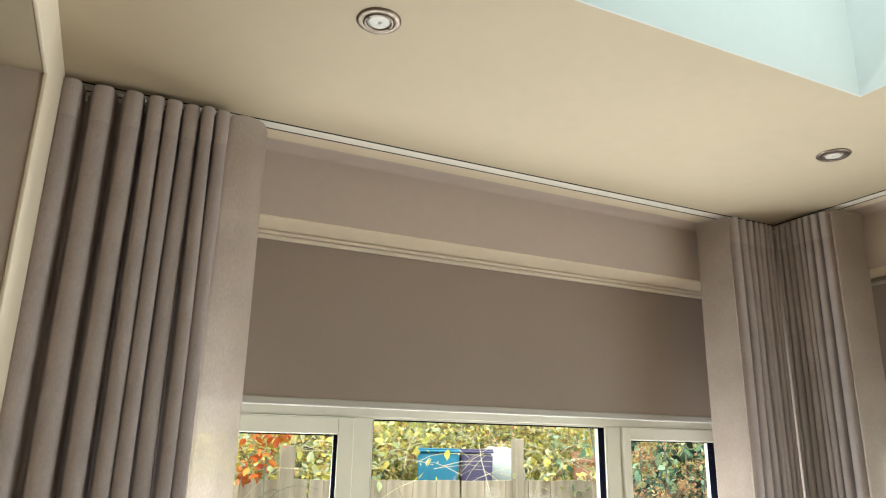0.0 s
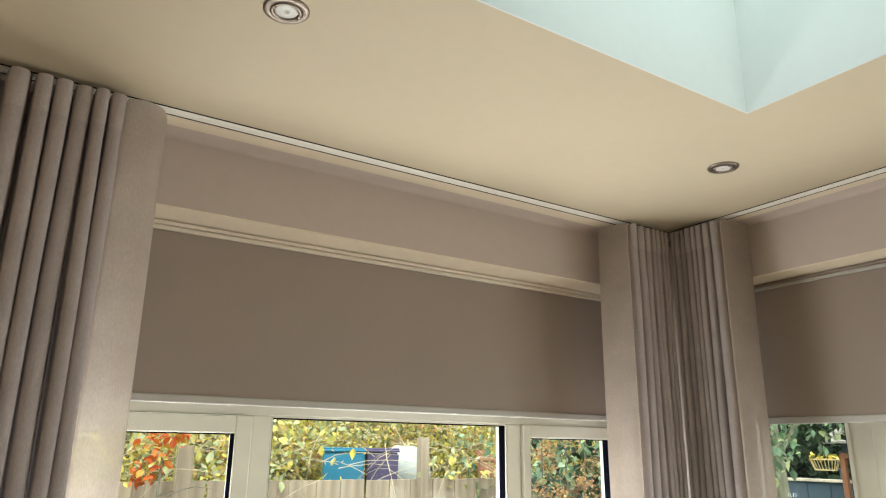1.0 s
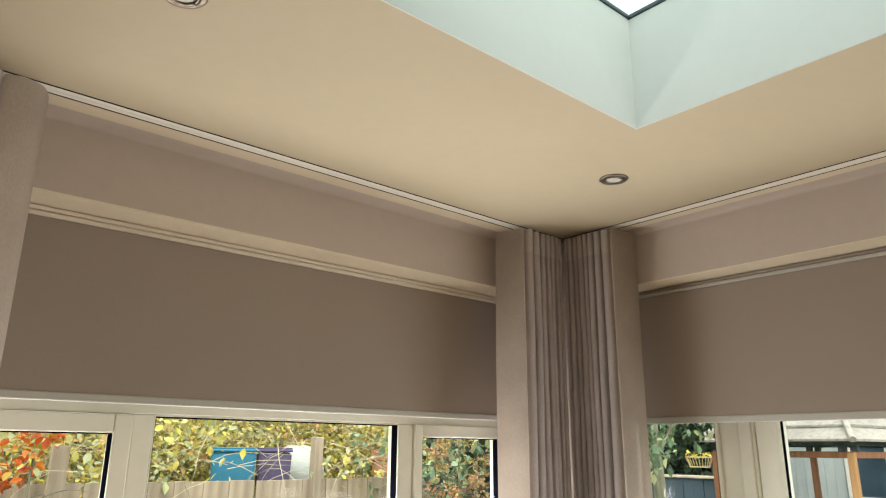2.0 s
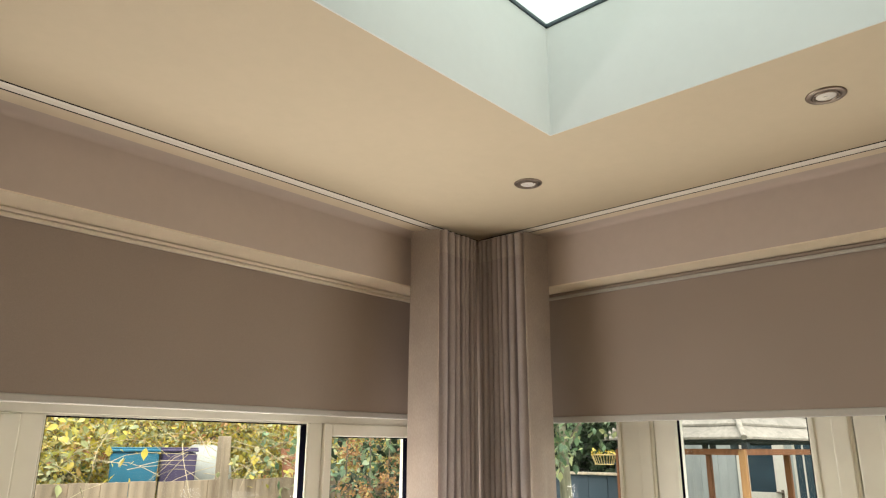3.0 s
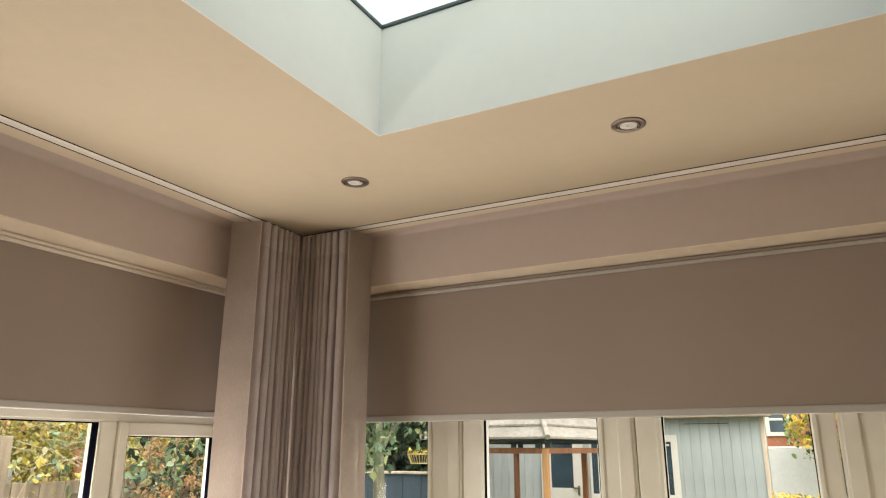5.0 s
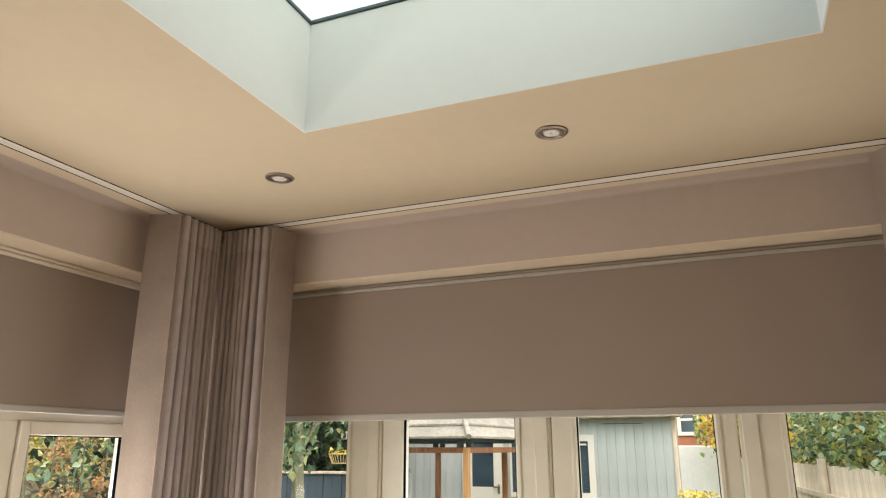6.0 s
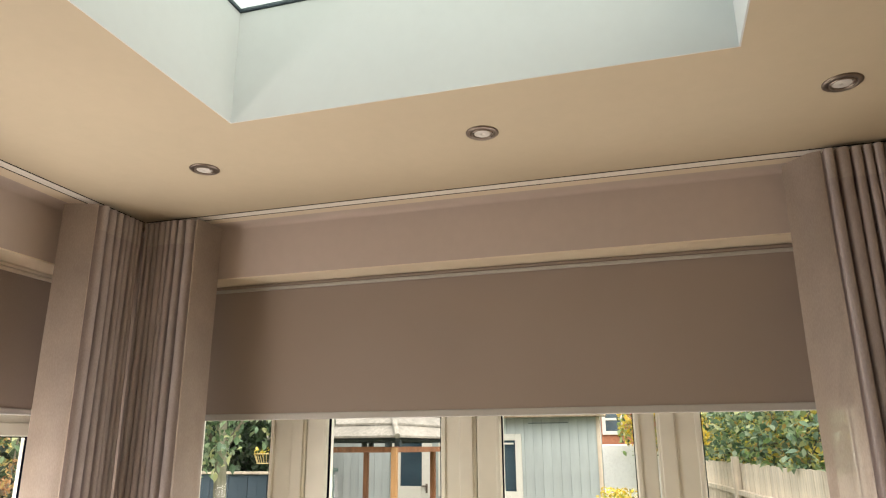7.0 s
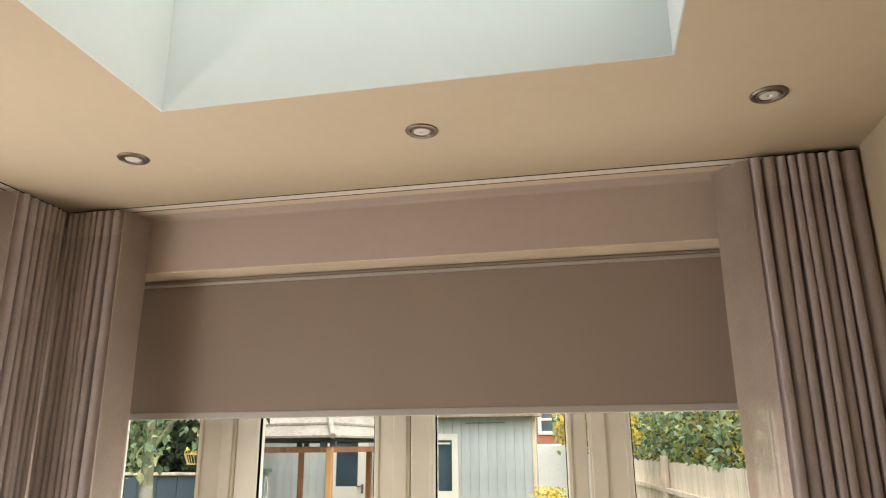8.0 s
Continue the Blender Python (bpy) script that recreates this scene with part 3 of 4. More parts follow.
LEAF_AUTUMN = [(0.52, 0.48, 0.11), (0.68, 0.55, 0.12), (0.40, 0.43, 0.20), (0.66, 0.57, 0.22), (0.34, 0.38, 0.20), (0.58, 0.54, 0.32), (0.46, 0.48, 0.27), (0.58, 0.40, 0.15), (0.70, 0.58, 0.10)]
LEAF_ORANGE = [(0.60, 0.13, 0.02), (0.66, 0.20, 0.03), (0.50, 0.09, 0.02), (0.50, 0.34, 0.05)]
LEAF_GREEN = [(0.135, 0.226, 0.112), (0.25, 0.35, 0.19), (0.08, 0.144, 0.08), (0.34, 0.42, 0.27), (0.165, 0.255, 0.155), (0.42, 0.45, 0.22)]
# near-black greens; shrub and tree use them as painted foliage shade
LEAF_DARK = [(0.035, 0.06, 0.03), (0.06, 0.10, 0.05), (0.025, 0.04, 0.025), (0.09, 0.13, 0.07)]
LEAF_MIXED = [(0.213, 0.335, 0.104), (0.319, 0.409, 0.169), (0.637, 0.521, 0.091), (0.06, 0.095, 0.045), (0.08, 0.12, 0.06), (0.55, 0.38, 0.13), (0.425, 0.446, 0.13)]
LEAF_BROWN = [(0.416, 0.208, 0.091), (0.546, 0.312, 0.143), (0.312, 0.156, 0.078), (0.468, 0.338, 0.13)]
LEAF_YELLOW = [(0.68, 0.48, 0.04), (0.60, 0.44, 0.06), (0.30, 0.30, 0.05), (0.74, 0.58, 0.12)]


def leaf_material(name, colors):
    m = material(name, (1, 1, 1), rough=0.5, per_island=colors, blotch=0.2, blotch_scale=6, spec=0.4)
    n, l = m.node_tree.nodes, m.node_tree.links
    b = n["Principled BSDF"]
    tr = n.new("ShaderNodeBsdfTranslucent")
    l.new(b.inputs["Base Color"].links[0].from_socket, tr.inputs["Color"])
    mix = n.new("ShaderNodeMixShader")
    mix.inputs["Fac"].default_value = 0.3
    l.new(b.outputs[0], mix.inputs[1])
    l.new(tr.outputs[0], mix.inputs[2])
    l.new(mix.outputs[0], n["Material Output"].inputs["Surface"])
    return m


M_L_AUT, M_L_ORG, M_L_GRN, M_L_DRK = (leaf_material(*a) for a in (("autumn_leaf", LEAF_AUTUMN), ("orange_leaf", LEAF_ORANGE), ("green_leaf", LEAF_GREEN), ("shade_toned_leaf", LEAF_DARK)))
M_L_MIX, M_L_BRN, M_L_YEL = (leaf_material(*a) for a in (("mixed_leaf", LEAF_MIXED), ("brown_flower_head", LEAF_BROWN), ("yellow_leaf", LEAF_YELLOW)))
rng = np.random.default_rng(5)


def leaves(name, centres, size, mat, parent=None, spread=0.45, droop=0.4, kind="stuff"):
    """Pointed, slightly folded leaves, six corners each, at the given places."""
    n = len(centres)
    shape = np.array([(0, -0.5, 0), (0.28, -0.22, 0.05), (0.33, 0.08, 0.07), (0, 0.62, -0.06), (-0.33, 0.08, 0.07), (-0.28, -0.22, 0.05), (0, 0, 0)])
    s = size * (1 + spread * rng.uniform(-1, 1, n))[:, None, None]
    yaw, pitch, roll = rng.uniform(0, 2 * np.pi, n), rng.normal(-droop, 0.6, n), rng.normal(0, 0.6, n)
    p = np.repeat(shape[None], n, 0) * s
    c, d = np.cos(roll)[:, None], np.sin(roll)[:, None]
    p = np.stack([p[..., 0] * c + p[..., 2] * d, p[..., 1], -p[..., 0] * d + p[..., 2] * c], -1)
    c, d = np.cos(pitch)[:, None], np.sin(pitch)[:, None]
    p = np.stack([p[..., 0], p[..., 1] * c - p[..., 2] * d, p[..., 1] * d + p[..., 2] * c], -1)
    c, d = np.cos(yaw)[:, None], np.sin(yaw)[:, None]
    p = np.stack([p[..., 0] * c - p[..., 1] * d, p[..., 0] * d + p[..., 1] * c, p[..., 2]], -1)
    p += np.asarray(centres)[:, None]
    faces = (np.array([(6, 0, 1), (6, 1, 2), (6, 2, 3), (6, 3, 4), (6, 4, 5), (6, 5, 0)])[None] + 7 * np.arange(n)[:, None, None]).reshape(-1, 3)
    me = bpy.data.meshes.new(name)
    me.from_pydata(p.reshape(-1, 3).tolist(), [], faces.tolist())
    me.materials.append(mat)
    ob = tagged(new(name, me), kind=kind)
    if parent:
        ob.parent = parent
    return ob


def cloud(n, x, y, z, clumps, tight):
    """Places in loose clumps inside a block."""
    lo, hi = np.array([x[0], y[0], z[0]]), np.array([x[1], y[1], z[1]])
    mid = rng.uniform(lo, hi, (clumps, 3))
    p = mid[rng.integers(0, clumps, n)] + rng.normal(0, tight, (n, 3))
    return np.clip(p, lo - tight * 0.5, hi + tight * 0.5)


def twigs(name, parent, mat, count, x, y, z, length, radius, label="", rise=0.3):
    """Arching thin stems, each a bent chain of bars."""
    for i in range(count):
        bm = bmesh.new()
        p = Vector((rng.uniform(*x), rng.uniform(*y), rng.uniform(*z)))
        a = rng.uniform(0, 2 * math.pi)
        d = Vector((math.cos(a), 0.35 * math.sin(a), rng.uniform(-rise, rise) + 0.1)).normalized()
        L = length * rng.uniform(0.6, 1.3) / 6
        for k in range(6):
            q = p + d * L
            tube(bm, p, q, radius * (1 - k / 8), radius * (1 - (k + 1) / 8), 5)
            p = q
            d = (d + Vector((rng.normal(0, 0.15), rng.normal(0, 0.1), -0.13 + rng.normal(0, 0.12)))).normalized()
        part(name, bm, mat, parent, label)


# ---- garden ----
G = -0.20
bm = bmesh.new()
box(bm, -400, 400, -400, 400, G - 0.5, G)
solid("ground", bm, M_GROUND, "lawn and soil of the garden", "ground")

# north side: board fence, brambles over it, and what stands beyond
FYN, FTOP = 6.0, 1.28
fence = thing("fence", "weathered grey board fence overgrown with brambles", "fence", at=(3.4, FYN, G))
FA = -0.07     # the fence turns a little from the house wall


def on_fence(s):
    return 3.4 + s * math.cos(FA), FYN + s * math.sin(FA)


me_board = mesh_of("board", one_box(-0.0615, 0.0615, -0.009, 0.009, 0, 1.48, bevel=0.003), M_FENCE)
for i in range(58):
    ob = new("board", me_board)
    ob.parent = fence
    s = -3.1 + i * 0.117
    ob.matrix_local = Matrix.Translation((s * math.cos(FA), s * math.sin(FA) + 0.0195 * (i % 2), rng.uniform(-0.005, 0.005))) @ pose(0, 0, 0, 0, rng.uniform(-0.5, 0.5), math.degrees(FA))
part("rail", one_box(-3.2, 3.8, -0.06, -0.022, 1.05, 1.13, bevel=0.004), M_FENCE, fence).rotation_euler = (0, 0, FA)
part("rail", one_box(-3.2, 3.8, -0.06, -0.022, 0.25, 0.33, bevel=0.004), M_FENCE, fence).rotation_euler = (0, 0, FA)
for x, top, w in ((1.45, 1.56, 0.06), (3.62, 1.66, 0.045), (5.6, 1.40, 0.05)):
    part("post", one_box(x - 3.4 - w, x - 3.4 + w, 0.02 - 0.09 - (x - 3.4) * 0.07, 0.11 - 0.09 - (x - 3.4) * 0.07, 0, top - G, bevel=0.006), M_FENCE, fence)

bramble = thing("bramble_thicket", "yellowing autumn bramble thicket sprawling over the fence", "bush", at=(0, 0, 0), kind="stuff")
leaves("leaves", cloud(36000, (-0.5, 8.5), (7.9, 8.7), (0.8, 2.3), 1200, 0.13), 0.050, M_L_AUT, bramble)
leaves("fore_leaves", np.concatenate([cloud(60, (0.3, 3.0), (5.82, 6.1), (1.28, 1.75), 12, 0.09), cloud(110, (3.0, 6.5), (5.82, 6.1), (1.24, 1.5), 22, 0.08), cloud(1300, (0.3, 2.95), (6.2, 7.2), (1.1, 2.3), 80, 0.10), cloud(800, (4.5, 8.0), (6.2, 7.2), (1.1, 2.3), 80, 0.10)]), 0.066, M_L_AUT, bramble)
leaves("far_leaves", cloud(9000, (-0.5, 8.5), (8.75, 9.0), (0.8, 2.3), 600, 0.16), 0.085, M_L_AUT, bramble)
leaves("rust_leaves", cloud(1100, (0.0, 8.0), (7.7, 7.95), (1.2, 2.2), 60, 0.08), 0.045, M_L_BRN, bramble)
leaves("green_leaves", cloud(230, (4.0, 6.5), (5.85, 6.05), (1.05, 1.65), 30, 0.07), 0.07, M_L_GRN, bramble)
twigs("stem", bramble, M_STEM, 80, (0.5, 6.0), (5.9, 6.5), (1.25, 1.65), 1.0, 0.0034, "pale arching bramble stem", 0.5)
hedge = thing("hedge", "dense dark garden hedge beyond the fence", "hedge", kind="stuff")
leaves("leaves", cloud(9000, (-4.0, 14.0), (9.2, 10.4), (0.3, 4.2), 800, 0.22), 0.15, M_L_MIX, hedge)
# dark box behind the leaves stands in for the hedge's inner shade
part("core", one_box(-5.0, 15.0, 9.9, 10.9, G, 4.0, bevel=0.1), M_BARK, hedge, "solid dark box standing in for shade inside the hedge")
orange = thing("orange_shrub", "vivid orange autumn leaves on a climbing shrub", "shrub", at=(1.2, 5.9, G))
leaves("leaves", np.array([-1.2, -5.9, -G]) + cloud(170, (1.05, 1.36), (5.84, 5.95), (1.30, 1.85), 16, 0.05), 0.065, M_L_ORG, orange)
twigs("stem", orange, M_BARK, 3, (-0.1, 0.1), (-0.02, 0.02), (1.2, 1.5), 0.5, 0.006)
part("trunk", tube(bmesh.new(), (0, 0, 0), (0.03, 0, 1.7), 0.02, 0.008), M_BARK, orange)

bank = solid("ground_bank", one_box(-6, 16, 6.9, 11.5, G, 0.53, bevel=0.15), M_GROUND, "raised planted bank beyond the fence", "ground")


def wheelie_bin(x, y, mat, label, wide=1.0):
    ob = thing("wheelie_bin", label, "bin", "bins beyond the fence", (x, y, 0.53))
    ob.matrix_local = pose(x, y, 0.53, 0, 0, -24) @ Matrix.Diagonal((wide, 1, 1, 1))
    bm = bmesh.new()
    r = bmesh.ops.create_cube(bm, size=1, matrix=Matrix.LocRotScale((0, 0, 0.50), None, (0.46, 0.52, 0.96)))
    for v in r["verts"]:
        if v.co.z < 0.3:
            v.co.x *= 0.82
            v.co.y *= 0.80
    bmesh.ops.bevel(bm, geom=bm.edges[:], offset=0.02, segments=2, affect="EDGES")
    part("body", bm, mat, ob)
    part("rim", one_box(-0.243, 0.243, -0.272, 0.272, 0.985, 1.012, bevel=0.010), mat, ob)
    part("lid", one_box(-0.236, 0.236, -0.26, 0.29, 1.013, 1.03, bevel=0.006), mat, ob)
    part("handle", tube(bmesh.new(), (-0.2, 0.33, 0.99), (0.2, 0.33, 0.99), 0.014, 0.014, 10), mat, ob)
    for s in (-1, 1):
        part("wheel", tube(bmesh.new(), (s * 0.20, 0.2, 0.09), (s * 0.25, 0.2, 0.09), 0.09, 0.09, 18), M_GASKET, ob)
    return ob


wheelie_bin(3.48, 7.45, M_BLUE, "bright blue plastic wheelie bin behind the brambles")
wheelie_bin(3.93, 7.40, M_PURPLE, "dark purple plastic wheelie bin behind the brambles", 0.78)
bm = bmesh.new()
bmesh.ops.create_uvsphere(bm, u_segments=20, v_segments=10, radius=1, matrix=Matrix.LocRotScale((0, 0, 0.70), None, (0.36, 0.3, 0.34)))
for v in bm.verts:
    v.co += Vector((0, 0, 0.05 * noise.noise(v.co * 5)))
tp = thing("covered_mound", "white tarpaulin draped over a garden mound", "tarpaulin", at=(4.42, 7.75, 0.56))
part("tarpaulin", bm, M_TARP, tp, smooth=True)
pot = thing("plant_pot", "terracotta plant pot standing on the bank", "plant pot", at=(5.35, 7.2, 0.53))
part("pot", ring(bmesh.new(), [(0.12, 0), (0.17, 0.9), (0.19, 0.9), (0.19, 1.02), (0.16, 1.02), (0.15, 0.95), (0.10, 0.02)], 24), M_TERRA, pot)
shrub = thing("flowering_shrub", "green shrub with faded brown flower heads", "shrub", at=(4.4, 4.75, G))
leaves("leaves", np.array([-4.4, -4.75, -G]) + cloud(430, (4.0, 5.4), (4.6, 5.1), (1.05, 2.0), 60, 0.09), 0.058, M_L_GRN, shrub)
leaves("flower_heads", np.array([-4.4, -4.75, -G]) + cloud(2200, (4.0, 5.2), (4.5, 4.9), (1.05, 1.72), 26, 0.045), 0.026, M_L_BRN, shrub)
# near-black leaves put the dark shade behind the shrub into colour
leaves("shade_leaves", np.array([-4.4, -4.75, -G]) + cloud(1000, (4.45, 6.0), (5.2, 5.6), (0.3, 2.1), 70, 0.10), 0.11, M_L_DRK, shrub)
for i in range(7):
    part("stem", tube(bmesh.new(), (-0.5 + 0.16 * i, 0.1 * (i % 3), 0), (-0.8 + 0.26 * i, 0.05, 2.0), 0.012, 0.006, 6), M_BARK, shrub)

# east side: ivy tree, slate-blue fence, gazebo, shed
tree = thing("tree", "slim leafy tree with pale green hanging foliage", "tree", at=(5.0, 3.17, G))
bm = bmesh.new()
tube(bm, (0, 0, 0), (0.02, 0.0, 1.25), 0.062, 0.052, 12)
tube(bm, (0.02, 0, 1.25), (0.0, 0.06, 2.6), 0.052, 0.032, 12)
part("trunk", bm, M_TRUNK, tree, smooth=True)
for a, b in (((0.02, 0, 1.75), (0.15, -0.35, 2.35)), ((0.02, 0, 1.7), (0.1, 0.5, 2.2)), ((0.0, 0.03, 2.0), (0.3, -0.3, 2.5))):
    part("limb", tube(bmesh.new(), a, b, 0.022, 0.010, 7), M_BARK, tree)
leaves("crown", np.array([-5.0, -3.17, -G]) + np.concatenate([cloud(2600, (4.7, 5.5), (2.82, 3.9), (1.70, 2.6), 170, 0.055), cloud(150, (4.75, 5.1), (2.9, 3.5), (1.38, 1.75), 16, 0.05), cloud(130, (4.84, 4.93), (3.0, 3.42), (1.43, 1.85), 12, 0.04)]), 0.052, M_L_GRN, tree, droop=0.9)
# darker leaf copies at the back paint the shade inside the crown
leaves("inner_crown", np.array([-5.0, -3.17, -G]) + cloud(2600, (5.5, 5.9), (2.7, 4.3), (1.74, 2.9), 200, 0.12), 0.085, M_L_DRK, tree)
back = thing("shrub_border", "dark evergreen shrubs along the blue fence", "shrub", kind="stuff")
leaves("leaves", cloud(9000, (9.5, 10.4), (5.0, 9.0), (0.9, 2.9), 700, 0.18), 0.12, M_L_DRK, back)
bf = thing("fence", "slate-blue painted board fence", "fence", at=(8.9, 4.4, G))
me_b = mesh_of("board", one_box(-0.012, 0.012, -0.072, 0.072, 0, 1.42, bevel=0.003), M_BLUEFENCE)
for i in range(34):
    ob = new("board", me_b)
    ob.parent = bf
    ob.location = (0.008 * (i % 2), 0.1 + i * 0.148, 0)
part("capping", one_box(-0.04, 0.05, 0, 5.2, 1.42, 1.455, bevel=0.006), M_FENCE2, bf, "pale timber capping")
basket = thing("hanging_basket", "half-round straw hanging basket with yellow flowers", "basket", at=(8.6, 4.87, 1.37))
basket.scale = (0.60, 0.60, 0.60)
for i in range(13):
    a = math.pi * i / 12
    part("rib", tube(bmesh.new(), (-0.02 - 0.16 * math.sin(a), 0.30 * math.cos(a), 0.20), (-0.01 - 0.10 * math.sin(a), 0.22 * math.cos(a), 0.0), 0.010, 0.008, 6), M_LATTICE, basket)
for z, k in ((0.0, 0.74), (0.20, 1.0)):
    bm = bmesh.new()
    for i in range(12):
        a, b = math.pi * i / 12, math.pi * (i + 1) / 12
        tube(bm, (-0.02 - 0.16 * k * math.sin(a), 0.30 * k * math.cos(a), z), (-0.02 - 0.16 * k * math.sin(b), 0.30 * k * math.cos(b), z), 0.012, 0.012, 6)
    part("hoop", bm, M_LATTICE, basket)
part("bracket", box(one_box(-0.01, 0.53, -0.015, 0.015, 0.0, 0.03), 0.48, 0.53, -0.014, 0.014, -0.25, 0.0), M_BEAMDK, basket)
leaves("flowers", cloud(90, (-0.14, 0.0), (-0.22, 0.22), (0.20, 0.30), 14, 0.03), 0.06, M_L_YEL, basket)

gz = thing("gazebo", "timber garden gazebo with orange posts and a pale shingle hipped roof", "gazebo", at=(7.2, 2.56, G))
C0, CL, CB, CR = Vector((0, 0, 0)), Vector((0.40, 1.55, 0)), Vector((2.70, 1.44, 0)), Vector((2.30, -0.20, 0))
ph = 1.76
# front post takes the lit timber colour, the rest the darker one
for p, w, m in ((C0, 0.031, M_POST_LIT), (CL, 0.027, M_POST), (CB, 0.034, M_POST), (CR, 0.034, M_POST), (CB.lerp(CR, 0.669), 0.034, M_POST)):
    part("post", one_box(p.x - w, p.x + w, p.y - w, p.y + w, 0, ph, bevel=0.006), m, gz)


def beam(a, b, w, z0, z1, mat, name="beam", label=""):
    d = b - a
    bm = one_box(0, d.length, -w, w, z0, z1, bevel=0.005)
    bm.transform(Matrix.Translation(a) @ pose(0, 0, 0, 0, 0, math.degrees(math.atan2(d.y, d.x))))
    return part(name, bm, mat, gz, label)


for a, b in ((C0, CL), (CL, CB), (CB, CR), (CR, C0)):
    beam(a, b, 0.024, ph - 0.050, ph + 0.010, M_POST)
    # plate and packers: eaves shade painted as a near-black colour
    beam(a, b, 0.020, ph + 0.062, ph + 0.10, M_BEAMDK, "wall_plate", "wall plate coloured near-black for the shade under the eaves")
    d = (b - a).normalized()
    for p, s in ((a, 1), (b, -1)):
        q = p + d * s * 0.08
        bm = one_box(q.x - 0.03, q.x + 0.03, q.y - 0.03, q.y + 0.03, ph + 0.005, ph + 0.075)
        part("packer", bm, M_BEAMDK, gz)
mid = (C0 + CL + CB + CR) / 4
corners = [C0, CL, CB, CR]
e0 = ph + 0.10
for k in range(7):
    u0, u1 = k / 7, (k + 1) / 7 + 0.02
    for i in range(4):
        a, b = corners[i], corners[(i + 1) % 4]
        a2, b2 = mid + (a - mid) * 1.13, mid + (b - mid) * 1.13
        z0, z1 = e0 + 0.95 * k / 7, e0 + 0.95 * (k + 1) / 7
        bm = bmesh.new()
        lo = [a2.lerp(mid, u0), b2.lerp(mid, u0)]
        hi = [a2.lerp(mid, min(u1, 0.999)), b2.lerp(mid, min(u1, 0.999))]
        v = [bm.verts.new((*p.xy, z)) for p, z in ((lo[0], z0), (lo[1], z0), (hi[1], z1 - 0.006), (hi[0], z1 - 0.006))]
        w = [bm.verts.new((*p.xy, z)) for p, z in ((lo[0], z0 + 0.022), (lo[1], z0 + 0.022), (hi[1], z1 + 0.006), (hi[0], z1 + 0.006))]
        bm.faces.new(v)
        bm.faces.new(w)
        for j in range(4):
            bm.faces.new((v[j], v[(j + 1) % 4], w[(j + 1) % 4], w[j]))
        part("shingle_course", bm, M_SHINGLE, gz)
for i in range(4):
    a2 = mid + (corners[i] - mid) * 1.14
    part("hip_cap", tube(bmesh.new(), (*a2.xy, e0 + 0.015), (*mid.xy, e0 + 0.975), 0.03, 0.03, 8), M_SHINGLE, gz)
part("fascia", one_box(-0.02, 0.02, -0.02, 0.02, e0 - 0.03, e0, bevel=0.003), M_BEAMDK, gz)

SX = 11.0
shed = thing("garden_shed", "grey-green boarded garden building with white door and window", "shed", at=(SX, 0.744, G))
me_clad = mesh_of("board", one_box(-0.012, 0.014, -0.0674, 0.0674, 0, 2.27, bevel=0.005), M_SHED)
for i in range(47):
    ob = new("board", me_clad)
    ob.parent = shed
    ob.location = (0.004 * (i % 2), 0.10 + i * 0.136, 0.0)
part("wall", one_box(0.02, 0.9, 0.03, 6.5, 0, 2.27), M_SHED, shed)
part("corner_trim", one_box(-0.03, 0.05, -0.02, 0.035, 0, 2.28, bevel=0.004), M_FENCE2, shed, "pale timber corner trim")
part("fascia", one_box(-0.32, -0.24, -0.12, 6.7, 2.265, 2.39, bevel=0.006), M_SHED, shed)
part("roof", one_box(-0.34, 1.0, -0.14, 6.75, 2.395, 2.46, bevel=0.01), M_ROOFTILE, shed)
part("eaves", one_box(-0.26, 0.02, -0.12, 6.7, 2.19, 2.26, bevel=0.008), M_FENCE, shed, "weathered timber eaves board")
part("capping", one_box(-0.022, -0.004, 0.45, 1.05, 2.105, 2.115), M_BEAMDK, shed)


def joinery(name, y0, y1, z0, z1, member, gz0):
    fr = new(name)
    fr.parent = shed
    for a in ((y0, y0 + member, z0, z1), (y1 - member, y1, z0, z1), (y0 + member, y1 - member, z1 - member, z1), (y0 + member, y1 - member, z0, gz0)):
        part("frame_member", one_box(-0.045, 0.0, *a, bevel=0.004), M_WHITEPAINT, fr)
    part("pane", one_box(-0.02, -0.012, y0 + member, y1 - member, gz0, z1 - member), M_DARKGLASS, fr, "dark reflecting glass")
    return fr


Y0 = 0.744
w1 = joinery("window", 1.91 - Y0, 2.62 - Y0, 0.80 - G, 1.755 - G, 0.095, 0.92 - G)
part("window_sill", one_box(-0.09, 0.0, 1.86 - Y0, 2.66 - Y0, 0.765 - G, 0.80 - G, bevel=0.006), M_WHITEPAINT, w1)
part("top_vent", one_box(-0.05, -0.03, 2.03 - Y0, 2.5 - Y0, 1.60 - G, 1.625 - G), M_WHITEPAINT, w1)
d1 = joinery("door", 3.34 - Y0, 4.02 - Y0, 0.0, 1.80 - G, 0.16, 0.98 - G)
sl = joinery("side_light", 2.90 - Y0, 3.23 - Y0, 0.84 - G, 1.80 - G, 0.03, 0.91 - G)
part("glazing_bar", one_box(-0.03, -0.011, 3.085 - Y0, 3.107 - Y0, 0.91 - G, 1.77 - G, bevel=0.003), M_WHITEPAINT, sl)
h = part("handle", tube(bmesh.new(), (-0.075, 3.39 - Y0, 0.985 - G), (-0.075, 3.50 - Y0, 0.985 - G), 0.012, 0.012, 8), M_STEEL, d1, "steel lever handle")
part("back_plate", one_box(-0.055, -0.044, 3.40 - Y0, 3.435 - Y0, 0.88 - G, 1.02 - G, bevel=0.003), M_STEEL, d1)
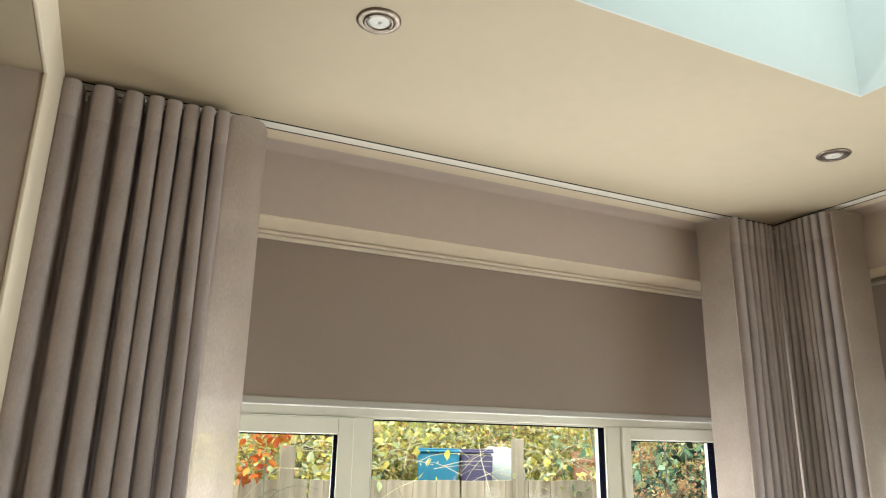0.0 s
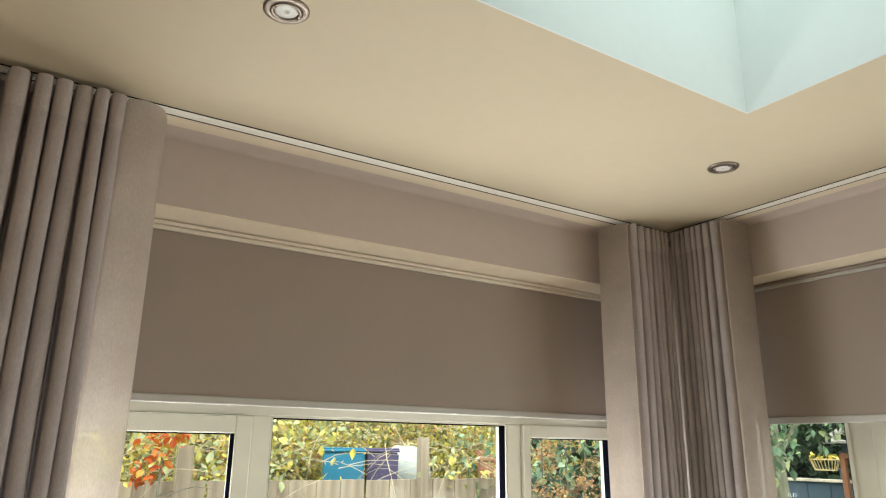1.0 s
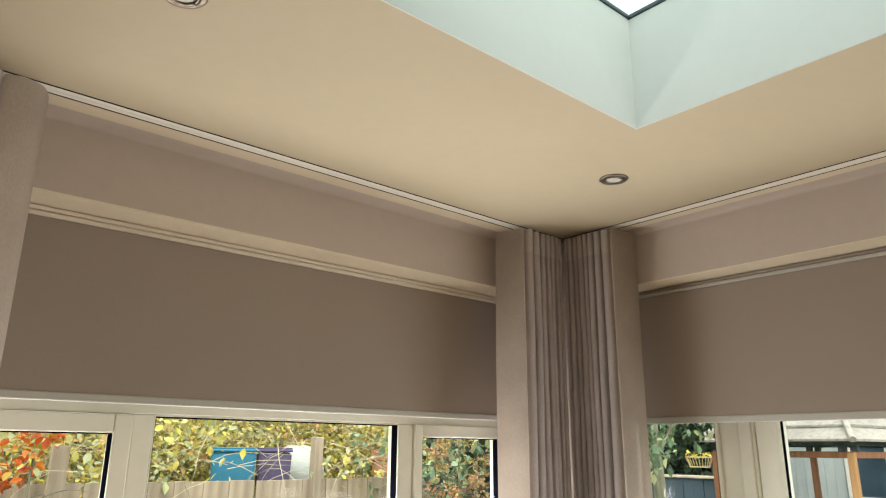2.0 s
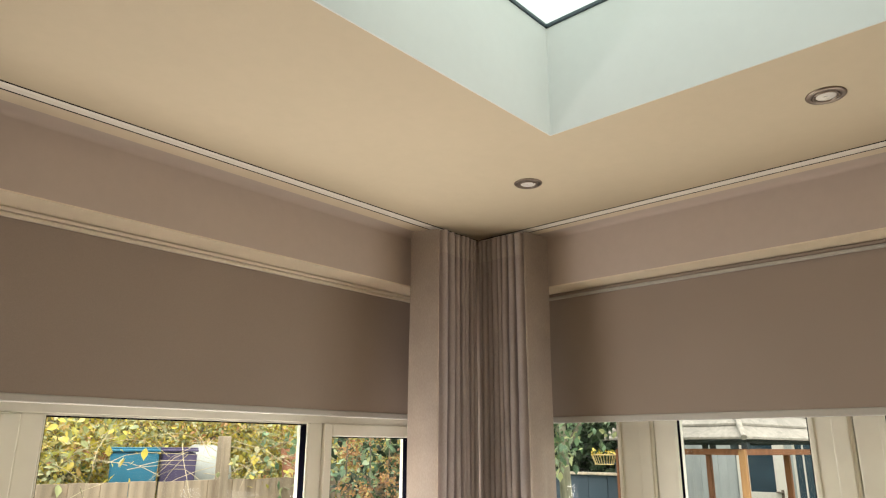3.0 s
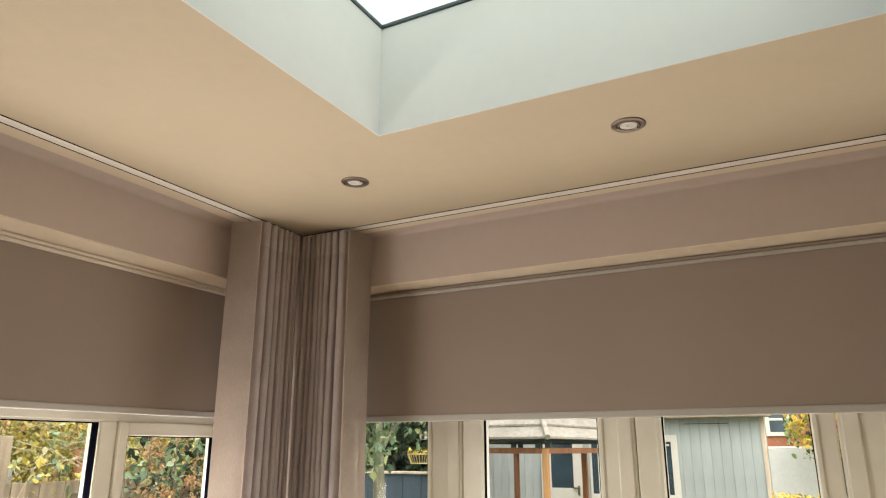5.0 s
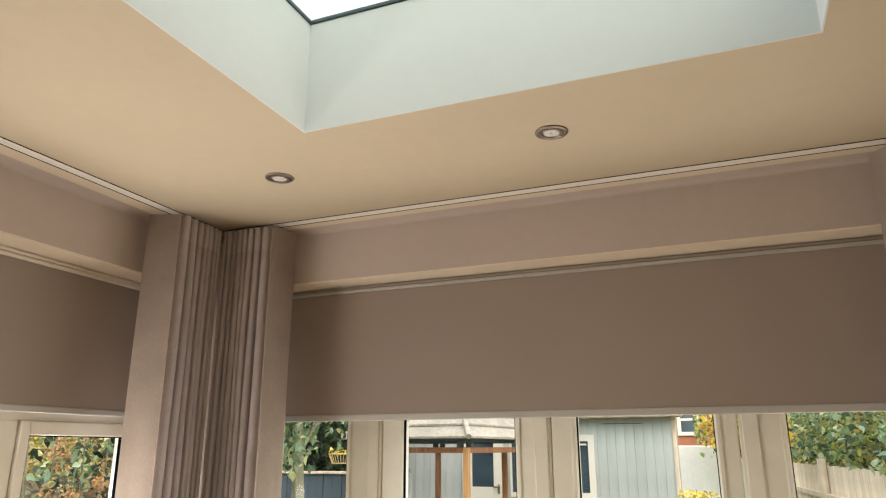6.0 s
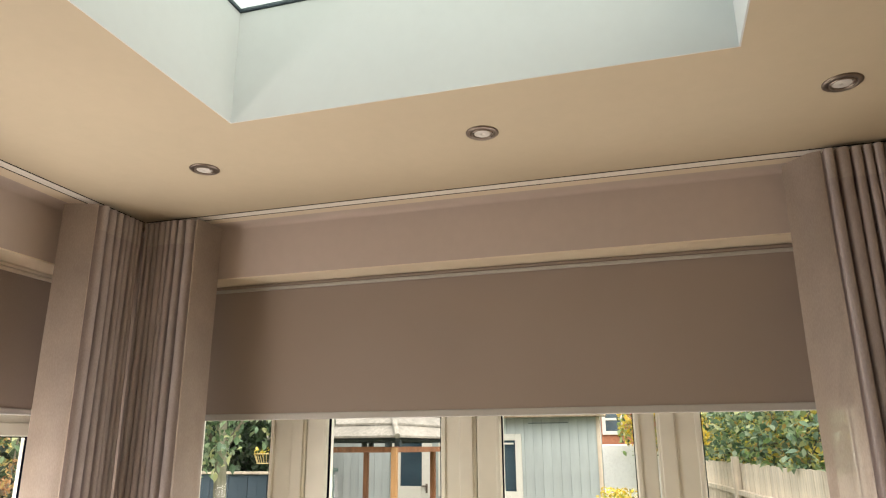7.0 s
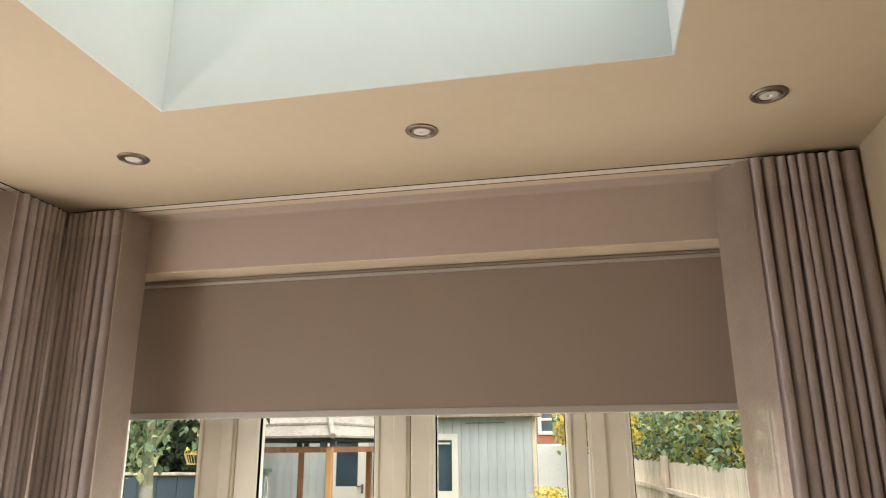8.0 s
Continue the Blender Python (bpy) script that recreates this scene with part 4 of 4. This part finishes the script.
for z in (0.35, 0.62):
    part("panel_moulding", one_box(-0.052, -0.044, 3.50 - Y0, 3.86 - Y0, z - G, z + 0.02 - G, bevel=0.003), M_WHITEPAINT, d1)

post = thing("bollard_light", "short green garden post with a flat cap", "garden post", at=(10.5, 4.86, G))
part("shaft", one_box(-0.06, 0.06, -0.06, 0.06, 0, 1.40, bevel=0.008), M_GREENPOST, post)
part("cap", one_box(-0.10, 0.10, -0.10, 0.10, 1.40, 1.46, bevel=0.012), M_GREENPOST, post)

gw = solid("wall_garden", one_box(14.0, 14.25, -0.55, 1.6, G, 1.60, bevel=0.02), M_RENDER, "white rendered garden wall", "wall")
house = thing("house", "red brick house beyond the garden wall", "house", at=(25, 0, G))
part("wall", one_box(0, 6, -1.2, 4.0, 0, 5.0), M_BRICK, house)
bm = bmesh.new()
v = [bm.verts.new(p) for p in ((-0.4, -1.5, 4.95), (-0.4, 4.3, 4.95), (6.4, 4.3, 4.95), (6.4, -1.5, 4.95), (3, 4.3, 7.2), (3, -1.5, 7.2))]
for q in ((0, 1, 4, 5), (1, 2, 4), (2, 3, 5, 4), (3, 0, 5), (0, 3, 2, 1)):
    bm.faces.new([v[i] for i in q])
part("roof", bm, M_ROOFTILE, house)
for y in (0.95,):
    wn1 = new("window")
    wn1.parent = house
    for a in ((y, y + 0.12, 2.15, 3.2), (y + 0.62, y + 0.74, 2.15, 3.2), (y + 0.12, y + 0.62, 3.08, 3.2), (y + 0.12, y + 0.62, 2.15, 2.27), (y + 0.12, y + 0.62, 2.62, 2.70)):
        part("frame_member", one_box(-0.06, 0.0, *a, bevel=0.01), M_WHITEPAINT, wn1)
    part("pane", one_box(-0.03, -0.01, y + 0.12, y + 0.62, 2.27, 3.08), M_DARKGLASS, wn1)

yt = thing("tree", "small tree with yellow and orange autumn leaves", "tree", at=(13.2, 0.05, G))
part("trunk", tube(bmesh.new(), (0, -0.4, 0), (0.0, -0.1, 2.6), 0.06, 0.03, 10), M_BARK, yt)
for b in ((0.1, 0.3, 2.3), (-0.1, -0.7, 2.5), (0, 0.2, 2.9)):
    part("limb", tube(bmesh.new(), (0, -0.2, 1.6), b, 0.025, 0.01, 7), M_BARK, yt)
leaves("crown", cloud(1700, (-0.4, 0.5), (-0.9, 0.46), (1.66, 3.2), 110, 0.10), 0.075, M_L_MIX, yt)
leaves("inner_crown", cloud(900, (-0.5, -0.2), (-0.9, 0.44), (1.7, 3.2), 60, 0.09), 0.07, M_L_YEL, yt)
yb = thing("shrub", "low shrub with bright yellow flowers", "shrub", at=(6.0, 0.27, G))
leaves("flowers", cloud(1300, (-0.25, 0.25), (-0.22, 0.10), (1.05, 1.42), 45, 0.035), 0.026, M_L_YEL, yb)
leaves("leaves", cloud(420, (-0.25, 0.25), (-0.24, 0.12), (0.15, 1.30), 50, 0.05), 0.045, M_L_GRN, yb)
for i in range(6):
    part("stem", tube(bmesh.new(), (0, 0, 0), (-0.25 + 0.1 * i, -0.2 + 0.08 * i, 1.25), 0.012, 0.005, 6), M_BARK, yb)

# south-east fence with posts and rails towards the house, and the hedge over it
sf = thing("fence", "pale timber board fence with posts and rails", "fence", at=(8.7, -1.72, G))
FB = math.atan2(0.80, 6.9)
sf.rotation_euler = (0, 0, FB)
me_s = mesh_of("board", one_box(-0.072, 0.072, -0.010, 0.010, 0, 1.50, bevel=0.003), M_FENCE2)
for i in range(84):
    ob = new("board", me_s)
    ob.parent = sf
    ob.location = (-4.0 + i * 0.148, 0.004 * (i % 2), rng.uniform(-0.01, 0.01))
for z in (0.30, 1.03):
    bm = one_box(-4.0, 8.4, 0.014, 0.09, z, z + 0.075, bevel=0.006)
    part("rail", bm, M_FENCE2, sf)
for s in (-2.4, 3.7, 9.2):
    part("post", one_box(s - 0.055, s + 0.055, 0.02, 0.125, 0, 1.60, bevel=0.006), M_FENCE2, sf)


def along(p):
    """Places given along and across the south-east fence, laid into the garden."""
    c, s = math.cos(FB), math.sin(FB)
    return np.stack([8.7 + p[:, 0] * c - p[:, 1] * s, -1.72 + p[:, 0] * s + p[:, 1] * c, p[:, 2]], -1)


sh = thing("hedge", "tall green and yellow laurel hedge over the fence", "hedge", kind="stuff")
leaves("leaves", along(cloud(16000, (-3.0, 11.0), (-1.4, -0.15), (0.9, 2.9), 900, 0.15)), 0.095, M_L_MIX, sh)
leaves("fore_leaves", along(cloud(900, (-1.0, 9.0), (-0.15, 0.06), (1.36, 2.2), 80, 0.10)), 0.10, M_L_GRN, sh)
twigs("stem", sh, M_BARK, 26, (8.5, 12.0), (-2.1, -1.85), (1.7, 2.2), 0.8, 0.012, "woody hedge stem", 0.9)
# another solid dark box, painting the shade deep in this hedge
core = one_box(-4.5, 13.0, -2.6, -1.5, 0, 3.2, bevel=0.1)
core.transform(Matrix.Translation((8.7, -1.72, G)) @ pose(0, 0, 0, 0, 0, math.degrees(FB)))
part("core", core, M_BARK, sh, "solid dark box standing in for shade inside the hedge")
